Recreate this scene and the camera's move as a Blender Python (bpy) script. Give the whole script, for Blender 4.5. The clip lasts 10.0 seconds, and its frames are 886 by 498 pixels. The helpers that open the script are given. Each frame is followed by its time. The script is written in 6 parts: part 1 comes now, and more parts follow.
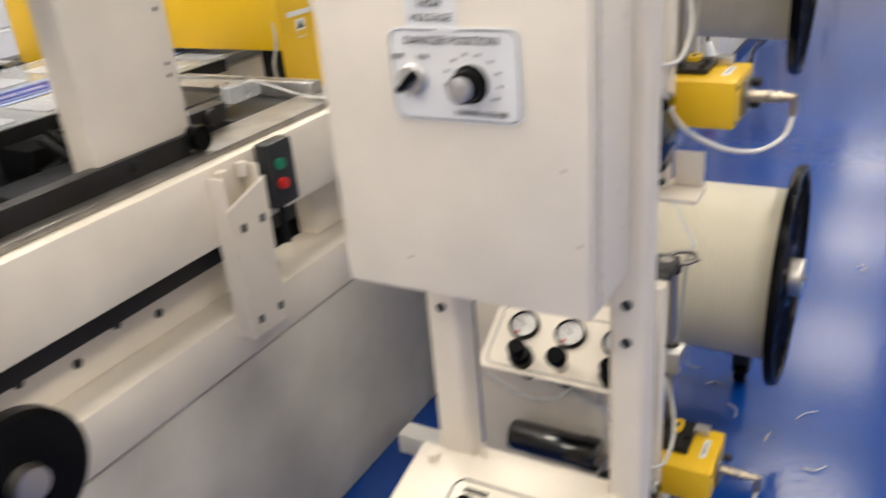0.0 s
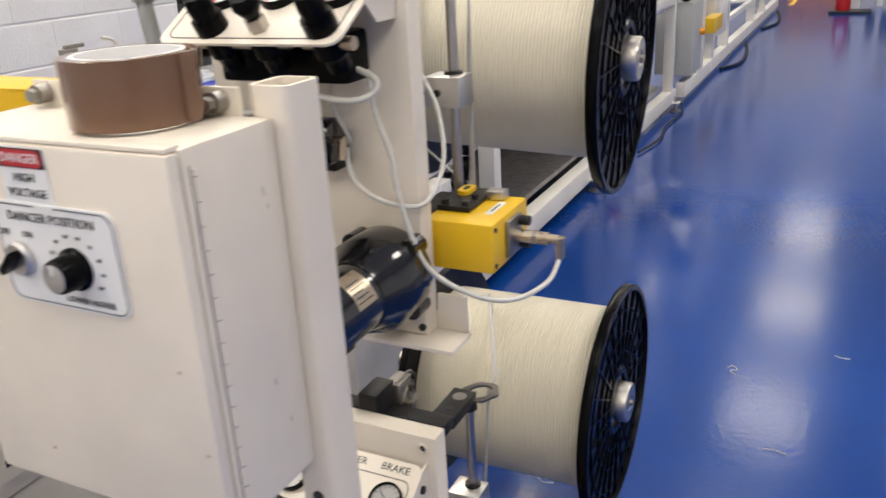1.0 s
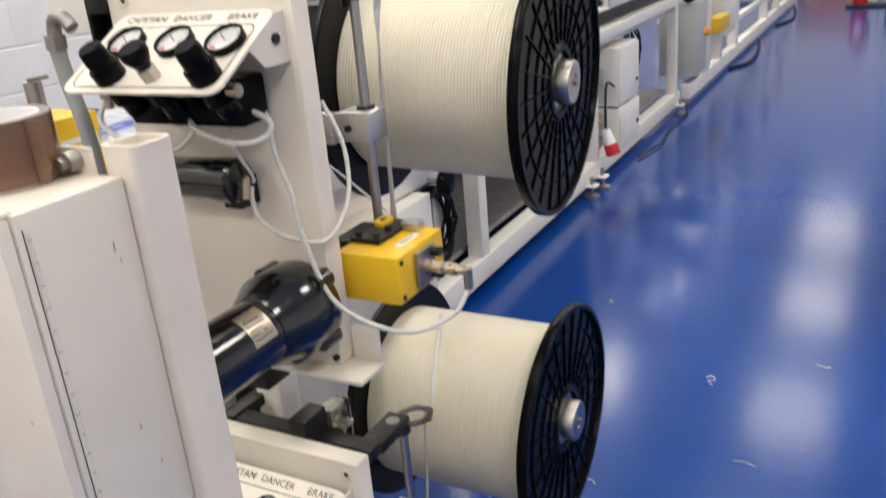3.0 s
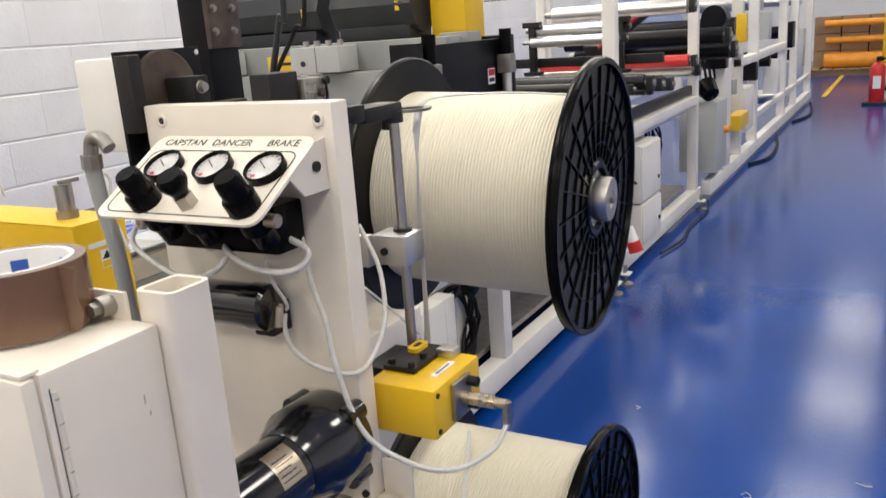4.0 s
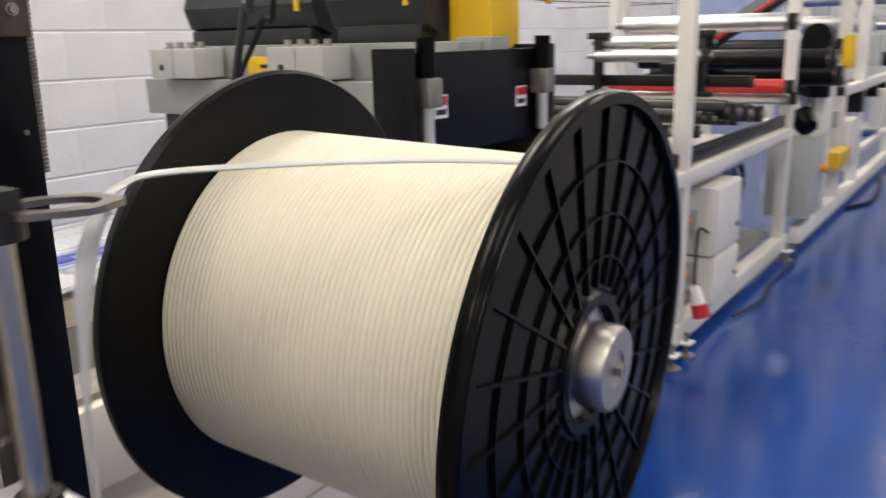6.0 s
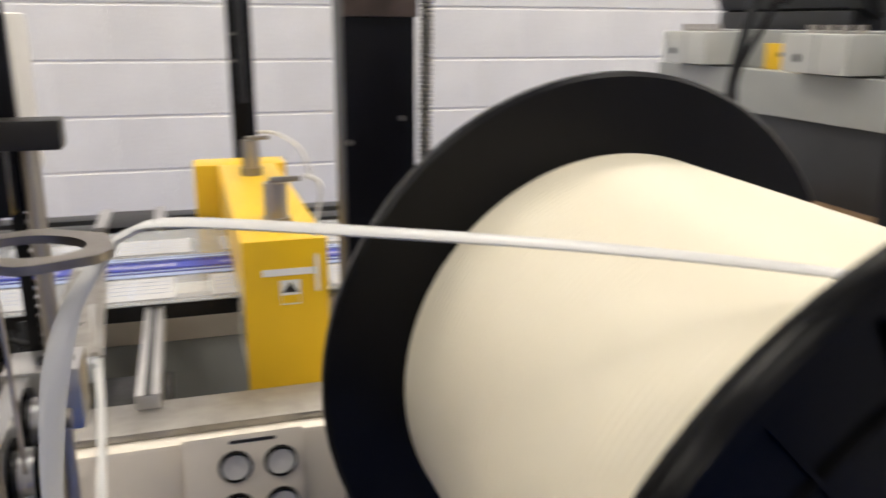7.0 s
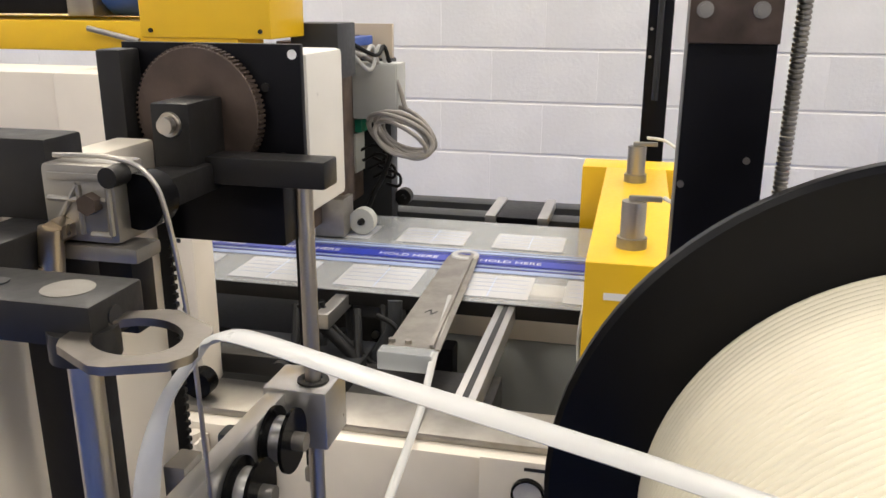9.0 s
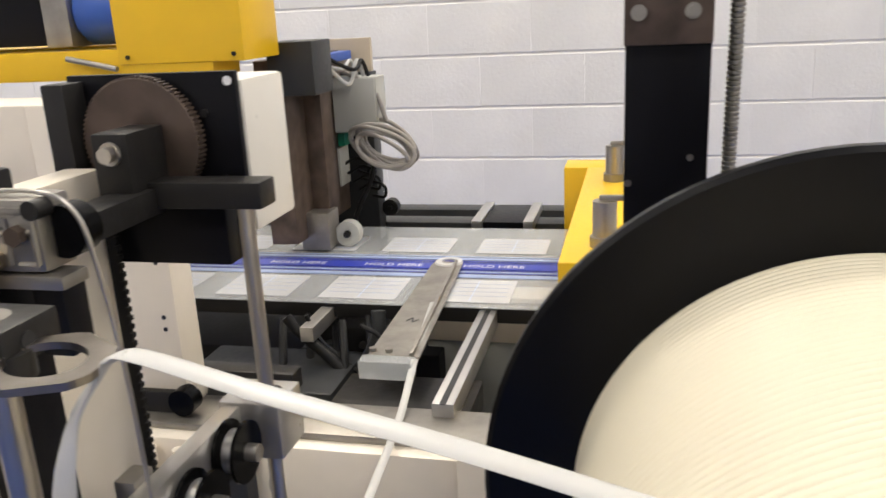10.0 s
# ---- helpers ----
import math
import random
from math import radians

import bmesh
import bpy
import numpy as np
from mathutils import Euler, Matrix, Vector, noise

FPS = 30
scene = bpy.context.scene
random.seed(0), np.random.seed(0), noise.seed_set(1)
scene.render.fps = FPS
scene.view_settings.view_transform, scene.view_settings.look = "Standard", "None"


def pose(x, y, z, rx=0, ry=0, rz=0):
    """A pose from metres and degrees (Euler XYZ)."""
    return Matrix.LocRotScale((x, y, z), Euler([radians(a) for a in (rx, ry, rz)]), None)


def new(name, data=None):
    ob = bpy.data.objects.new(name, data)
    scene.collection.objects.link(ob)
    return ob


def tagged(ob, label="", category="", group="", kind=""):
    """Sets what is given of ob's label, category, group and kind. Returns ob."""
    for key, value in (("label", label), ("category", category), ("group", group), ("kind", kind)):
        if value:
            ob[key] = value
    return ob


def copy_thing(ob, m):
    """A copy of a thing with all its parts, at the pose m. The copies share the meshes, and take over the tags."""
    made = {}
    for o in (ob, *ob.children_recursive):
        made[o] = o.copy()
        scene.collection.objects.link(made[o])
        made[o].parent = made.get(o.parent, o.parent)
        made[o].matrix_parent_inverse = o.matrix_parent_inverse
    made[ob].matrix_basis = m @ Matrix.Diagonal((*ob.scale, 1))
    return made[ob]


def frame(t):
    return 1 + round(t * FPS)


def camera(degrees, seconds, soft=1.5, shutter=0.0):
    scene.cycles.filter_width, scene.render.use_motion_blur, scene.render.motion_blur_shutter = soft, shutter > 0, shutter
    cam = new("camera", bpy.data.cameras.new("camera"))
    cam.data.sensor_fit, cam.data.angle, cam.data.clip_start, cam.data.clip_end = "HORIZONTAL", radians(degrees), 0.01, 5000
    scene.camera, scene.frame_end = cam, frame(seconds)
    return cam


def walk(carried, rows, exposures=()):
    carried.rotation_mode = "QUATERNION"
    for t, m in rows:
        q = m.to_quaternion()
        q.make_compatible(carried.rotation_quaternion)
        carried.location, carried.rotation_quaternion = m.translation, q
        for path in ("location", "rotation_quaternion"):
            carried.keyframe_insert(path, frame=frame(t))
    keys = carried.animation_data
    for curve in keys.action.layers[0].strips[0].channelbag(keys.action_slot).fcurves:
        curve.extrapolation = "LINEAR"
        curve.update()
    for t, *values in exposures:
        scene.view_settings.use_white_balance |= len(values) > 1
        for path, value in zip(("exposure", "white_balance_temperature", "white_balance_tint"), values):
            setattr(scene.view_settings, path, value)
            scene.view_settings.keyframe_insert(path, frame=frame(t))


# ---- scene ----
cam = camera(56.45, 10.0, shutter=0.5)
PATH = [
    (0.0, 0.0061, 0.0044, 1.0575, 65.317, 4.665, 28.644),
    (0.5, 0.0937, 0.1450, 1.0756, 67.333, 2.726, 25.950),
    (1.0, 0.1707, 0.2299, 1.1046, 68.967, 3.005, 26.043),
    (1.5, 0.2715, 0.2700, 1.1036, 67.988, 4.756, 26.797),
    (2.0, 0.2988, 0.2824, 1.0958, 65.950, 5.368, 24.394),
    (2.5, 0.3015, 0.2795, 1.1017, 65.850, 5.048, 24.752),
    (3.0, 0.2986, 0.2872, 1.1358, 69.153, 4.667, 27.514),
    (4.5, 0.2221, 0.3952, 1.1771, 76.003, 3.689, 28.871),
    (5.0, 0.1917, 0.5430, 1.1559, 75.777, 2.039, 27.931),
    (6.5, 0.0739, 1.1144, 1.1579, 75.686, 0.375, 49.290),
    (7.0, 0.0496, 1.2079, 1.1634, 74.628, -0.352, 72.693),
    (7.5, -0.0212, 1.2533, 1.1834, 73.634, -1.554, 84.321),
    (8.0, -0.0208, 1.2865, 1.2022, 74.250, -1.478, 94.040),
    (8.5, -0.0073, 1.3211, 1.2026, 73.820, -1.188, 101.139),
    (9.0, -0.0171, 1.3222, 1.2029, 73.099, -0.241, 103.177),
    (9.5, -0.0201, 1.3269, 1.2063, 72.980, 0.797, 103.434),
    (10.0, -0.0107, 1.3735, 1.2090, 73.559, 2.787, 103.004),
]
walk(cam, [(t, pose(x, y, z, rx, ry, rz)) for t, x, y, z, rx, ry, rz in PATH],
     exposures=[(0.0, 0.24, 6350, 8), (1.0, 0.16, 6250, 9), (2.0, 0.24, 6150, 8), (3.2, 0.24, 6150, 8), (4.5, 0.06, 6150, 8), (5.2, -0.05, 6100, 8), (6.5, 0.06, 6330, 9), (7.5, 0.06, 6330, 8), (8.5, 0.15, 6330, 8), (10.0, 0.16, 6330, 8)])
# ---- world and light ----
world = bpy.data.worlds.new("world")
scene.world = world
world.use_nodes = True
world.node_tree.nodes["Background"].inputs[0].default_value = (0.9, 0.92, 1.0, 1)
world.node_tree.nodes["Background"].inputs[1].default_value = 0.05
scene.view_settings.exposure = 0.0


# ---- materials ----
def material(name, colour, rough=0.5, metal=0.0, vary=0.08, scale=9.0, bump=0.0, bump_scale=120.0, wear=None, wear_amount=0.0, coat=0.0,
             alpha=1.0, transmission=0.0, rough_vary=0.1, subsurface=0.0, stretch=(1, 1, 1), spec=0.5):
    m = bpy.data.materials.new(name)
    m.use_nodes = True
    n, l = m.node_tree.nodes, m.node_tree.links
    b = n["Principled BSDF"]
    tc = n.new("ShaderNodeTexCoord")
    mp = n.new("ShaderNodeMapping")
    mp.inputs["Scale"].default_value = stretch
    l.new(tc.outputs["Object"], mp.inputs["Vector"])
    big = n.new("ShaderNodeTexNoise")
    big.inputs["Scale"].default_value, big.inputs["Detail"].default_value = scale, 6
    fine = n.new("ShaderNodeTexNoise")
    fine.inputs["Scale"].default_value, fine.inputs["Detail"].default_value = bump_scale, 5
    l.new(mp.outputs[0], big.inputs["Vector"])
    l.new(mp.outputs[0], fine.inputs["Vector"])
    ramp = n.new("ShaderNodeValToRGB")
    ramp.color_ramp.elements[0].position, ramp.color_ramp.elements[1].position = 0.3, 0.7
    dark = tuple(c * (1 - vary * 1.6) for c in colour)
    light = tuple(min(1.0, c * (1 + vary * 0.6)) for c in colour)
    ramp.color_ramp.elements[0].color, ramp.color_ramp.elements[1].color = (*dark, 1), (*light, 1)
    l.new(big.outputs["Fac"], ramp.inputs[0])
    out = ramp.outputs[0]
    if wear:
        spots = n.new("ShaderNodeTexNoise")
        spots.inputs["Scale"].default_value, spots.inputs["Detail"].default_value, spots.inputs["Roughness"].default_value = 38, 8, 0.7
        l.new(mp.outputs[0], spots.inputs["Vector"])
        cut = n.new("ShaderNodeValToRGB")
        cut.color_ramp.elements[0].position, cut.color_ramp.elements[1].position = 0.72 - wear_amount, 0.80 - wear_amount
        l.new(spots.outputs["Fac"], cut.inputs[0])
        mix = n.new("ShaderNodeMixRGB")
        l.new(cut.outputs[0], mix.inputs[0])
        l.new(out, mix.inputs[1])
        mix.inputs[2].default_value = (*wear, 1)
        out = mix.outputs[0]
    l.new(out, b.inputs["Base Color"])
    rr = n.new("ShaderNodeMapRange")
    rr.inputs["To Min"].default_value, rr.inputs["To Max"].default_value = max(0.02, rough - rough_vary), min(1, rough + rough_vary)
    l.new(fine.outputs["Fac"], rr.inputs["Value"])
    l.new(rr.outputs[0], b.inputs["Roughness"])
    b.inputs["Metallic"].default_value = metal
    b.inputs["Specular IOR Level"].default_value = spec
    b.inputs["Coat Weight"].default_value = coat
    b.inputs["Coat Roughness"].default_value = 0.08
    b.inputs["Alpha"].default_value = alpha
    b.inputs["Transmission Weight"].default_value = transmission
    if subsurface:
        b.inputs["Subsurface Weight"].default_value = subsurface
        b.inputs["Subsurface Radius"].default_value = (0.02, 0.018, 0.015)
    if bump:
        bp = n.new("ShaderNodeBump")
        bp.inputs["Strength"].default_value, bp.inputs["Distance"].default_value = bump, 0.002
        l.new(fine.outputs["Fac"], bp.inputs["Height"])
        l.new(bp.outputs[0], b.inputs["Normal"])
    return m


def glow(name, colour, strength):
    m = bpy.data.materials.new(name)
    m.use_nodes = True
    b = m.node_tree.nodes["Principled BSDF"]
    b.inputs["Base Color"].default_value = (*colour, 1)
    b.inputs["Emission Color"].default_value = (*colour, 1)
    b.inputs["Emission Strength"].default_value = strength
    return m


CREAM = material("cream_enamel", (0.81, 0.74, 0.635), 0.36, vary=0.08, scale=6, bump=0.06, bump_scale=90, wear=(0.35, 0.30, 0.26), wear_amount=0.0)
# Darker, greyer cream for the lower skirt, with random spots.
CREAM_GREYED = material("cream_enamel_greyed", (0.58, 0.55, 0.49), 0.42, vary=0.16, scale=5, bump=0.06, bump_scale=80, wear=(0.25, 0.22, 0.2), wear_amount=0.04)
WHITE_FRAME = material("white_frame_paint", (0.82, 0.79, 0.73), 0.4, vary=0.06, scale=5, bump=0.05, wear=(0.35, 0.32, 0.3), wear_amount=0.02)
BLOCK = material("white_painted_block", (0.87, 0.86, 0.86), 0.62, vary=0.05, scale=3, bump=0.55, bump_scale=70)
MORTAR = material("white_painted_mortar", (0.90, 0.89, 0.89), 0.7, vary=0.04, bump=0.5, bump_scale=120)
WALL = material("white_wall_paint", (0.80, 0.80, 0.80), 0.6, vary=0.04, scale=1.5, bump=0.2)
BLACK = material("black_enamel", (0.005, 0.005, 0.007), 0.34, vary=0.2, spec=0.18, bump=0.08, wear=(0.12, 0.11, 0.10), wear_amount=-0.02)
BLACK_STEEL = material("blackened_steel", (0.02, 0.019, 0.019), 0.42, metal=0.25, vary=0.25, spec=0.35, bump=0.15, wear=(0.22, 0.2, 0.18), wear_amount=-0.01)
BLACK_GLOSS = material("black_gloss_paint", (0.006, 0.006, 0.007), 0.16, vary=0.2, coat=0.6, bump=0.05, bump_scale=60)
BLACK_PLASTIC = material("black_plastic", (0.004, 0.004, 0.0045), 0.22, vary=0.15, spec=0.08, bump=0.03, bump_scale=240, rough_vary=0.03)
FAR_FLANGE = material("scuffed_black_plastic", (0.005, 0.005, 0.006), 0.33, vary=0.3, spec=0.16, scale=5, bump=0.05, bump_scale=60)
RUST = material("brown_oxide_steel", (0.115, 0.084, 0.068), 0.5, metal=0.5, vary=0.3, scale=30, bump=0.25, wear=(0.22, 0.19, 0.17), wear_amount=0.0)
STEEL = material("ground_steel", (0.50, 0.47, 0.43), 0.34, metal=1.0, vary=0.06, scale=20, bump=0.0, bump_scale=200, rough_vary=0.06)
DULL_STEEL = material("dull_steel", (0.36, 0.34, 0.31), 0.42, metal=0.9, vary=0.15, scale=25, bump=0.15, wear=(0.12, 0.1, 0.09), wear_amount=0.0)
ALU = material("machined_aluminium", (0.62, 0.61, 0.60), 0.32, metal=0.9, vary=0.08, scale=12, bump=0.08)
YELLOW = material("yellow_enamel", (0.80, 0.50, 0.012), 0.34, vary=0.05, scale=7, bump=0.05, wear=(0.30, 0.2, 0.05), wear_amount=-0.02)
ORANGE = material("orange_plastic_film", (0.85, 0.33, 0.02), 0.35, vary=0.08)
RED = material("red_enamel", (0.55, 0.02, 0.02), 0.3, vary=0.08)
GREEN = material("green_plastic", (0.01, 0.22, 0.12), 0.35)
BLUE = material("blue_anodised", (0.03, 0.10, 0.45), 0.35)
GREY = material("grey_enamel", (0.30, 0.31, 0.30), 0.42, vary=0.08, scale=6, bump=0.06, wear=(0.12, 0.12, 0.12), wear_amount=0.0)
LIGHT_GREY = material("light_grey_enamel", (0.46, 0.47, 0.45), 0.42, vary=0.06, scale=6, bump=0.05)
DARK_GREY = material("dark_grey_enamel", (0.028, 0.030, 0.033), 0.42, spec=0.35, vary=0.15, scale=8, bump=0.08)
WOUND = material("wound_white_tape", (0.69, 0.64, 0.505), 0.42, vary=0.02, scale=4, bump=0.0, subsurface=0.15)
STRAND = material("white_tape_strand", (0.62, 0.62, 0.61), 0.32, vary=0.05, subsurface=0.2, alpha=0.82)
HOSE = material("milky_hose", (0.62, 0.61, 0.57), 0.28, vary=0.05, subsurface=0.2)
CABLE = material("black_cable", (0.008, 0.008, 0.009), 0.5, spec=0.22)
WORN = material("worn_dark_steel", (0.26, 0.235, 0.21), 0.36, metal=1.0, vary=0.2, scale=60, bump=0.1, wear=(0.08, 0.07, 0.06), wear_amount=0.03)
GREY_CABLE = material("grey_cable", (0.30, 0.28, 0.26), 0.4)
BROWN_TAPE = material("brown_parcel_tape", (0.16, 0.085, 0.045), 0.22, vary=0.08, scale=14, coat=0.4)
CARD = material("cardboard_core", (0.52, 0.45, 0.36), 0.7, vary=0.08)
CARDBOARD = material("cardboard", (0.32, 0.20, 0.11), 0.75, vary=0.12)
LABEL = material("printed_label", (0.82, 0.82, 0.82), 0.4, vary=0.03)
INK = material("black_ink", (0.015, 0.015, 0.017), 0.5)
RED_INK = material("red_ink", (0.5, 0.02, 0.03), 0.4)
BLUE_INK = material("blue_ink", (0.02, 0.04, 0.42), 0.35)
PALE_INK = material("pale_blue_ink", (0.42, 0.52, 0.82), 0.35, alpha=0.7)
GAUGE_FACE = material("gauge_face", (0.58, 0.57, 0.56), 0.3, vary=0.02)
BRASS = material("nickel_brass", (0.55, 0.47, 0.36), 0.3, metal=1.0, vary=0.1)
FILM = material("clear_plastic_film", (0.80, 0.83, 0.86), 0.07, vary=0.03, alpha=0.32, spec=1.0, bump=0.5, bump_scale=14)
PAPER = material("white_film_print", (0.84, 0.85, 0.88), 0.2, vary=0.04, alpha=0.5)
LAMP = glow("lamp_diffuser", (1.0, 0.93, 0.84), 3.0)


def floor_material():
    m = bpy.data.materials.new("blue_epoxy_floor")
    m.use_nodes = True
    n, l = m.node_tree.nodes, m.node_tree.links
    b = n["Principled BSDF"]
    tc = n.new("ShaderNodeTexCoord")
    big = n.new("ShaderNodeTexNoise")
    big.inputs["Scale"].default_value, big.inputs["Detail"].default_value = 1.3, 8
    ramp = n.new("ShaderNodeValToRGB")
    ramp.color_ramp.elements[0].position, ramp.color_ramp.elements[1].position = 0.3, 0.75
    ramp.color_ramp.elements[0].color, ramp.color_ramp.elements[1].color = (0.001, 0.034, 0.205, 1), (0.002, 0.050, 0.285, 1)
    l.new(tc.outputs["Object"], big.inputs["Vector"])
    l.new(big.outputs["Fac"], ramp.inputs[0])
    scuff = n.new("ShaderNodeTexNoise")
    scuff.inputs["Scale"].default_value, scuff.inputs["Detail"].default_value, scuff.inputs["Roughness"].default_value = 9, 10, 0.75
    l.new(tc.outputs["Object"], scuff.inputs["Vector"])
    cut = n.new("ShaderNodeValToRGB")
    cut.color_ramp.elements[0].position, cut.color_ramp.elements[1].position = 0.66, 0.80
    cut.color_ramp.elements[1].color = (0.35, 0.35, 0.35, 1)
    l.new(scuff.outputs["Fac"], cut.inputs[0])
    mix = n.new("ShaderNodeMixRGB")
    l.new(cut.outputs[0], mix.inputs[0])
    l.new(ramp.outputs[0], mix.inputs[1])
    mix.inputs[2].default_value = (0.12, 0.20, 0.40, 1)
    l.new(mix.outputs[0], b.inputs["Base Color"])
    b.inputs["Specular IOR Level"].default_value = 0.35
    rr = n.new("ShaderNodeMapRange")
    rr.inputs["To Min"].default_value, rr.inputs["To Max"].default_value = 0.13, 0.23
    l.new(scuff.outputs["Fac"], rr.inputs["Value"])
    l.new(rr.outputs[0], b.inputs["Roughness"])
    b.inputs["Coat Weight"].default_value = 0.22
    b.inputs["Coat Roughness"].default_value = 0.03
    roll = n.new("ShaderNodeTexNoise")
    roll.inputs["Scale"].default_value, roll.inputs["Detail"].default_value = 52, 4
    pits = n.new("ShaderNodeTexNoise")
    pits.inputs["Scale"].default_value, pits.inputs["Detail"].default_value = 95, 2
    l.new(tc.outputs["Object"], roll.inputs["Vector"])
    l.new(tc.outputs["Object"], pits.inputs["Vector"])
    drops = n.new("ShaderNodeValToRGB")
    drops.color_ramp.elements[0].position, drops.color_ramp.elements[1].position = 0.56, 0.70
    l.new(pits.outputs["Fac"], drops.inputs[0])
    wave = n.new("ShaderNodeBump")
    wave.inputs["Strength"].default_value, wave.inputs["Distance"].default_value = 0.30, 0.0014
    l.new(roll.outputs["Fac"], wave.inputs["Height"])
    bp = n.new("ShaderNodeBump")
    bp.inputs["Strength"].default_value, bp.inputs["Distance"].default_value = 0.6, 0.0016
    l.new(drops.outputs[0], bp.inputs["Height"])
    l.new(wave.outputs[0], bp.inputs["Normal"])
    l.new(wave.outputs[0], b.inputs["Normal"])
    l.new(bp.outputs[0], b.inputs["Coat Normal"])
    return m


FLOOR = floor_material()


# ---- building helpers ----
def box(bm, x0, x1, y0, y1, z0, z1, bevel=0.0, m=None):
    made = bmesh.ops.create_cube(bm, size=1.0)["verts"]
    t = Matrix.Translation(((x0 + x1) / 2, (y0 + y1) / 2, (z0 + z1) / 2)) @ Matrix.Diagonal((x1 - x0, y1 - y0, z1 - z0, 1))
    bmesh.ops.transform(bm, matrix=(m @ t) if m else t, verts=made)
    if bevel:
        edges = list({e for v in made for e in v.link_edges})
        bmesh.ops.bevel(bm, geom=edges, offset=bevel, segments=2, affect="EDGES", profile=0.6)
    return bm


def rod(bm, a, b, r, r2=None, seg=24, caps=True):
    a, b = Vector(a), Vector(b)
    d = b - a
    m = Matrix.Translation((a + b) / 2) @ d.to_track_quat("Z", "Y").to_matrix().to_4x4()
    bmesh.ops.create_cone(bm, cap_ends=caps, segments=seg, radius1=r, radius2=r if r2 is None else r2, depth=d.length, matrix=m)
    return bm


def lathe(bm, profile, origin, axis, seg=48):
    """Turn a profile of (distance along the axis, radius) round an axis."""
    q = Vector(axis).to_track_quat("Z", "Y").to_matrix().to_4x4()
    m = Matrix.Translation(origin) @ q
    rings = []
    for h, r in profile:
        rings.append([bm.verts.new(m @ Vector((r * math.cos(2 * math.pi * k / seg), r * math.sin(2 * math.pi * k / seg), h))) for k in range(seg)])
    for a, b in zip(rings, rings[1:]):
        for k in range(seg):
            bm.faces.new((a[k], a[(k + 1) % seg], b[(k + 1) % seg], b[k]))
    return bm


def glide(points, steps=8):
    """Points on a smooth line through the given ones."""
    p = [Vector(q) for q in points]
    p = [p[0] * 2 - p[1]] + p + [p[-1] * 2 - p[-2]]
    out = []
    for i in range(1, len(p) - 2):
        for k in range(steps):
            t = k / steps
            out.append(0.5 * ((2 * p[i]) + (p[i + 1] - p[i - 1]) * t + (2 * p[i - 1] - 5 * p[i] + 4 * p[i + 1] - p[i + 2]) * t * t
                              + (3 * p[i] - p[i - 1] - 3 * p[i + 1] + p[i + 2]) * t ** 3))
    out.append(p[-2])
    return out


def pipe(bm, points, r, seg=8, steps=8, smooth=True, flat=1.0):
    pts = glide(points, steps) if smooth else [Vector(q) for q in points]
    rings = []
    up = Vector((0.13, 0.21, 0.97)).normalized()
    for i, p in enumerate(pts):
        d = (pts[min(i + 1, len(pts) - 1)] - pts[max(i - 1, 0)]).normalized()
        side = d.cross(up)
        side = side.normalized() if side.length > 0.05 else d.orthogonal().normalized()
        top = side.cross(d).normalized()
        rings.append([bm.verts.new(p + side * r * math.cos(2 * math.pi * k / seg) + top * r * flat * math.sin(2 * math.pi * k / seg)) for k in range(seg)])
    for a, b in zip(rings, rings[1:]):
        for k in range(seg):
            bm.faces.new((a[k], a[(k + 1) % seg], b[(k + 1) % seg], b[k]))
    bm.faces.new(rings[0][::-1])
    bm.faces.new(rings[-1])
    return bm


def slab(bm, outline, thick, m):
    """A plate from an outline in its own xy plane, thickened along z."""
    low = [bm.verts.new(m @ Vector((x, y, 0))) for x, y in outline]
    high = [bm.verts.new(m @ Vector((x, y, thick))) for x, y in outline]
    bm.faces.new(low[::-1])
    bm.faces.new(high)
    for k in range(len(low)):
        j = (k + 1) % len(low)
        bm.faces.new((low[k], low[j], high[j], high[k]))
    return bm


def rounded(w, h, r, steps=5):
    out = []
    for cx, cy, a in ((w / 2 - r, h / 2 - r, 0), (-w / 2 + r, h / 2 - r, 90), (-w / 2 + r, -h / 2 + r, 180), (w / 2 - r, -h / 2 + r, 270)):
        for k in range(steps + 1):
            t = radians(a + 90 * k / steps)
            out.append((cx + r * math.cos(t), cy + r * math.sin(t)))
    return out


def ring_slab(bm, outer, inner, thick, m):
    """A plate with a hole; both outlines have the same number of points."""
    v = [[bm.verts.new(m @ Vector((x, y, z))) for x, y in o] for o in (outer, inner) for z in (0, thick)]
    n = len(outer)
    for k in range(n):
        j = (k + 1) % n
        bm.faces.new((v[1][k], v[1][j], v[3][j], v[3][k]))
        bm.faces.new((v[0][j], v[0][k], v[2][k], v[2][j]))
        bm.faces.new((v[0][k], v[0][j], v[1][j], v[1][k]))
        bm.faces.new((v[2][j], v[2][k], v[3][k], v[3][j]))
    return bm


def soft(me, angle=40):
    for f in me.polygons:
        f.use_smooth = True
    me.set_sharp_from_angle(angle=radians(angle))


def part(name, bm, mat, parent=None, label=""):
    bmesh.ops.recalc_face_normals(bm, faces=bm.faces)
    me = bpy.data.meshes.new(name)
    bm.to_mesh(me)
    bm.free()
    me.materials.append(mat)
    soft(me)
    ob = new(name, me)
    if parent:
        ob.parent = parent
    if label:
        ob["label"] = label
    return ob


def thing(name, label, category, group="", kind="", at=(0, 0, 0)):
    ob = new(name)
    ob.empty_display_size = 0.05
    ob.location = at
    return tagged(ob, label, category, group, kind)


def B():
    return bmesh.new()


